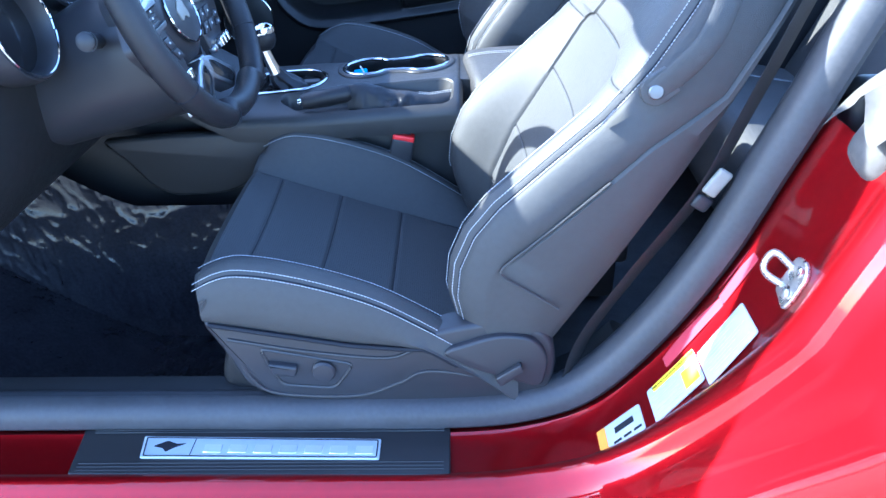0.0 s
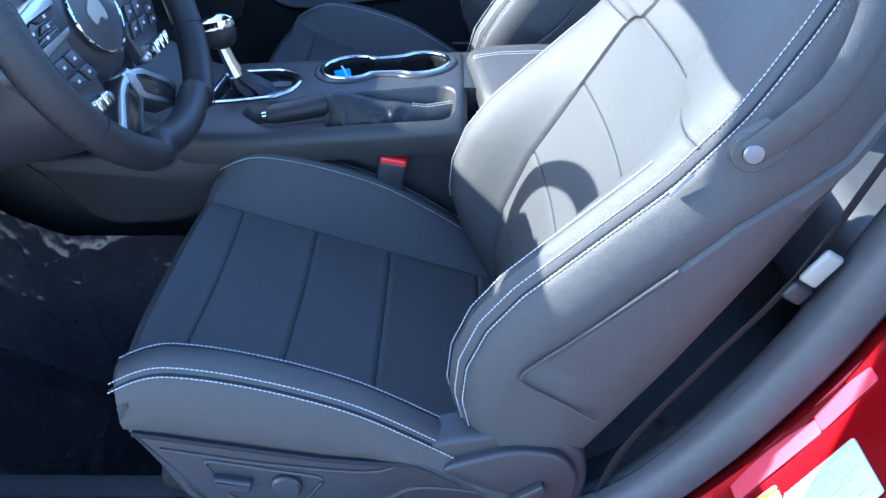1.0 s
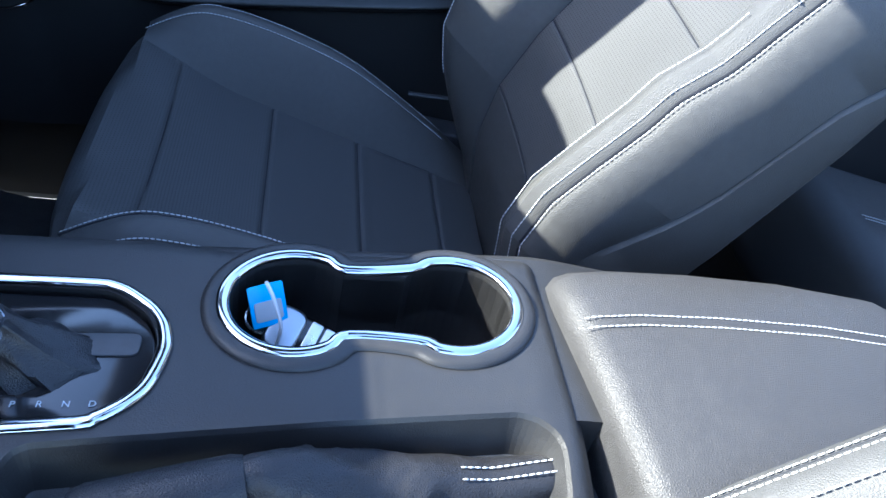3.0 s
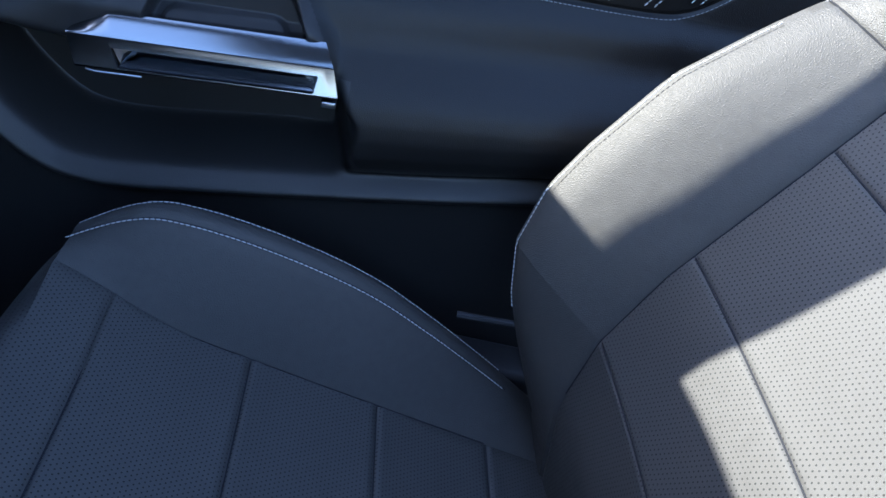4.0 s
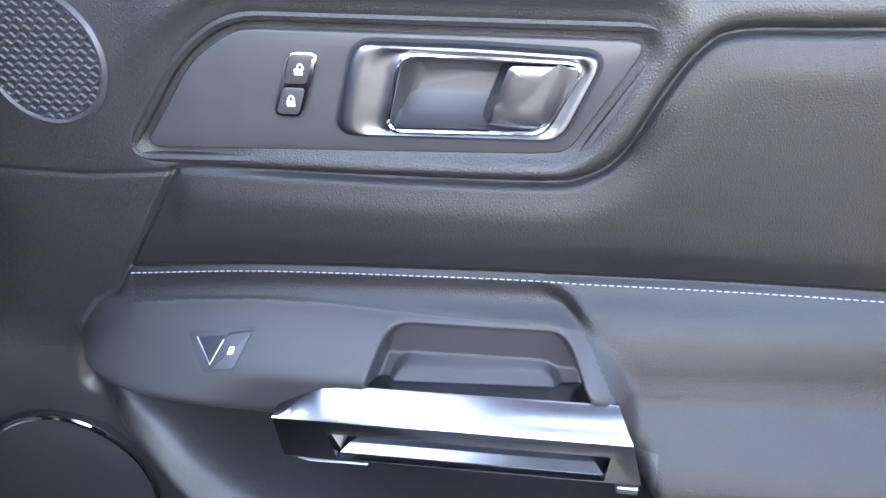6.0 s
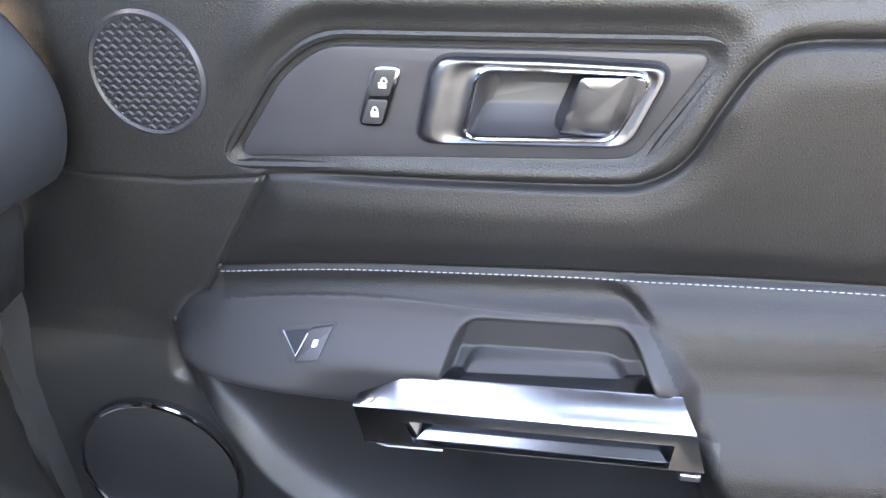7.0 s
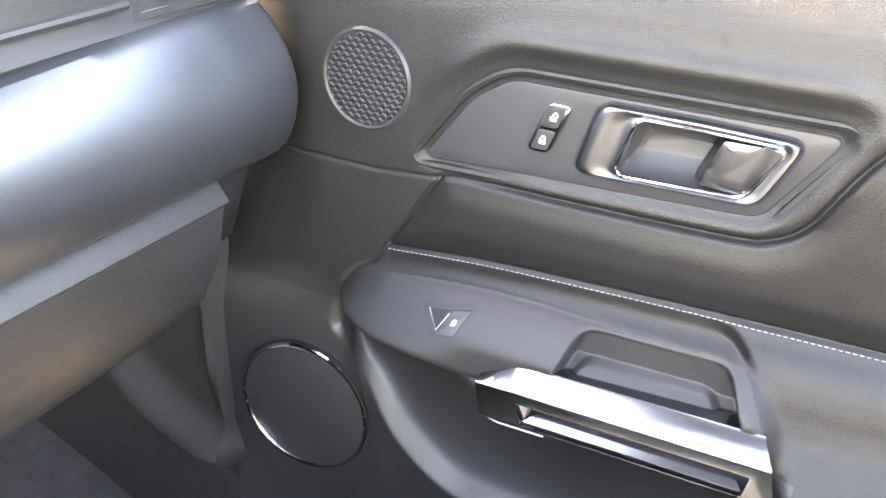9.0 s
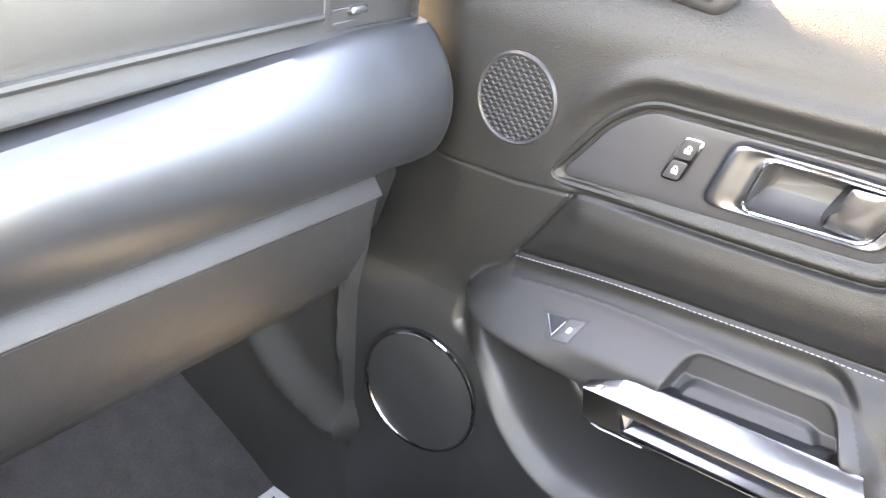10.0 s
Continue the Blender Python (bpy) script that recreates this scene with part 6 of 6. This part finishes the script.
part("bench", rbox((0.45, 1.06, 0.20), pose(0.86, 0.04, -0.09, 0, 10), 0.05, 5), LEATHER, rear)
part("bench_back", rbox((0.14, 1.06, 0.56), pose(1.10, 0.04, 0.18, 0, 24), 0.05, 5), LEATHER, rear)
for y0 in (-0.30, 0.38):
    stitches("stitching", [[(x, y0 + s_, 0.021 - 0.175 * (x - 0.86)) for x in np.linspace(0.68, 1.02, 30)] for s_ in (-0.004, 0.004)], THREAD, rear)
tagged(part("wall_rear", rbox((0.05, 1.5, 1.0), pose(1.32, 0, 0.2), 0.01), CARPET), "dark bulkhead behind the rear seat", "bulkhead", kind="structure")
for s_ in (-1, 1):
    q = thing("quarter_trim", "dark plastic interior trim panel beside the rear seat", "trim panel", (0.8, s_ * 0.6, 0), "rear side trims")
    part("panel", rbox((0.80, 0.05, 0.62), pose(0.93, s_ * 0.60, 0.05), 0.02), PLASTIC, q)

# driver's belt hanging beside the seat
belt = thing("seat_belt", "black seat belt with a latch plate hanging beside the seat", "seat belt", (0.4, -0.585, 0.2))


def ribbon(pts, wide, across):
    pts = smooth_path(pts, 8)
    across = Vector(across).normalized()
    rows_ = []
    for p in pts:
        rows_.append([p + across * wide * 0.5, p + across * wide * 0.5 + Vector((0, -0.0012, 0.0006)), p - across * wide * 0.5 + Vector((0, -0.0012, 0.0006)), p - across * wide * 0.5])
    return capped(rows_)


part("webbing", ribbon([(0.50, -0.58, 0.50), (0.44, -0.582, 0.33), (0.395, -0.585, 0.215), (0.33, -0.588, 0.11), (0.27, -0.588, 0.0), (0.25, -0.588, -0.09)], 0.040, (0.55, 0.65, -0.45)), WEBBING, belt)
part("latch_plate", rbox((0.020, 0.008, 0.036), pose(0.410, -0.594, 0.232, 0, 32), 0.004), BEIGE, belt, "pale plastic latch plate")
part("latch_cover", rbox((0.024, 0.008, 0.020), pose(0.396, -0.592, 0.205, 0, 32), 0.005), SMOOTH, belt)

# striker on the rear pillar
so, sn = jamb_point(0.185, -0.735, 0.0)
striker = thing("door_striker", "zinc-plated door striker bolted to the red pillar", "door striker", so)
sy = Vector((0, 1, 0))
sa = sy.cross(sn)
sa = sa if sa.z > 0 else -sa


def on_pillar(a, b_, d):
    return so + sa * a + sy * b_ + sn * d


part("plate", prism(rounded([(-0.028, -0.016), (-0.016, -0.020), (0.018, -0.020), (0.028, -0.006), (0.024, 0.015), (-0.020, 0.016)], 0.007), on_pillar, 0, 0.004, 0.002), STEEL, striker)
part("loop", tube(smooth_path([on_pillar(-0.010, 0.008, 0.003), on_pillar(-0.013, 0.024, 0.011), on_pillar(-0.010, 0.036, 0.015), on_pillar(0.003, 0.038, 0.016), on_pillar(0.012, 0.032, 0.013), on_pillar(0.011, 0.008, 0.003)], 8), 0.0042, 10), STEEL, striker)
for a in (-0.012, 0.016):
    part("bolt", lathe([(0.006, 0.005), (0.006, 0.008), (0.004, 0.009)], axis(on_pillar(a, -0.008, 0), sn), 16), STEEL, striker)

# labels on the frame
th_, at_ = sticker("warning_label", "small white and orange warning label with a car picture", -0.060, -0.70, 0.066, 0.044, WHITE, 0)
mark("orange_band", th_, at_, -0.037, -0.021, -0.024, 0.021, ORANGE)
mark("car_picture", th_, at_, -0.010, 0.000, 0.020, 0.010, INK_AND_SHADE)
for k in range(3):
    mark("bar", th_, at_, -0.015 + 0.016 * k, -0.015, -0.003 + 0.016 * k, -0.011, INK_AND_SHADE)
th_, at_ = sticker("tyre_label", "white and yellow tyre pressure label with printed table", 0.012, -0.70, 0.084, 0.056, WHITE, 0)
mark("yellow_band", th_, at_, -0.031, 0.017, 0.041, 0.027, YELLOW)
o_ = at_(0.005, 0.022, 0.0021)
ax_, ay_ = (at_(1, 0, 0) - at_(0, 0, 0)).normalized(), (at_(0, 1, 0) - at_(0, 0, 0)).normalized()
tm_ = Matrix((ax_, ay_, ax_.cross(ay_))).transposed().to_4x4()
tm_.translation = o_
lettering("print", "TIRE AND LOADING INFORMATION", 0.0046, tm_, INK_AND_SHADE, th_)
mark("yellow_box", th_, at_, 0.014, -0.020, 0.038, 0.008, YELLOW)
for k in range(5):
    mark("bar", th_, at_, -0.036, 0.011 - 0.0075 * k, 0.008, 0.0117 - 0.0075 * k, SILVERPRINT)
th_, at_ = sticker("data_label", "large white data label with faint printed lines", 0.0865, -0.714, 0.086, 0.056, WHITE, 0)
for k in range(9):
    mark("bar", th_, at_, -0.037 + 0.003 * (k % 3), 0.023 - 0.0052 * k, 0.034 - 0.01 * (k % 4), 0.0240 - 0.0052 * k, SILVERPRINT)
for u_, l_ in ((0.055, 0.11), (0.135, 0.07)):
    sticker("tinted_label", "red-tinted clear label on the red frame", u_, -0.648, l_, 0.026, PINKFILM, 0)

# side airbag tag on the driver's backrest
tag_at = Vector(b_of(0.350, -0.0035, 0.2365)) + Vector((-0.0082, 0.006, 0.0195))
tag_along = Vector((0.62, 0.0, 0.78)).normalized()
tag_out = Vector((-0.30, -0.92, 0.24)).normalized()
tag_out = (tag_out - tag_along * tag_out.dot(tag_along)).normalized()
tag_face = tag_along.cross(tag_out)
tag_part = part("airbag_tag", prism(rounded([(-0.0125, -0.003), (0.0125, -0.003), (0.0125, 0.0115), (-0.0125, 0.0115)], 0.001), lambda a, b_, d: tag_at + tag_along * a + tag_out * b_ + tag_face * d, 0, 0.0012, 0.0003), TAGCLOTH, seat_ob, "grey woven airbag tag with white letters")
tag_m = Matrix((tag_along, -tag_out, -tag_face)).transposed().to_4x4()
tag_m.translation = tag_at + tag_out * 0.0055 - tag_face * 0.0002
lettering("tag_print", "AIRBAG", 0.0056, tag_m, WHITE, tag_part)

# cowl side that closes the car in front of the passenger door
tagged(part("wall_cowl", rbox((0.86, 0.06, 0.30), pose(-0.96, 0.845, 0.46), 0.02), RED), "red cowl side in front of the passenger door", "car side", kind="structure")

# seat rail cover by the passenger door
rail = thing("seat_rail", "dark seat rail cover beside the passenger seat", "seat rail", (0.12, 0.63, -0.05))
part("cover", rbox((0.16, 0.05, 0.03), pose(0.13, 0.635, -0.045, 0, 6), 0.008), SMOOTH, rail)
part("trim_strip", tube([(0.09, 0.640, 0.012), (0.16, 0.630, 0.016)], 0.004, 8), SMOOTH, rail)
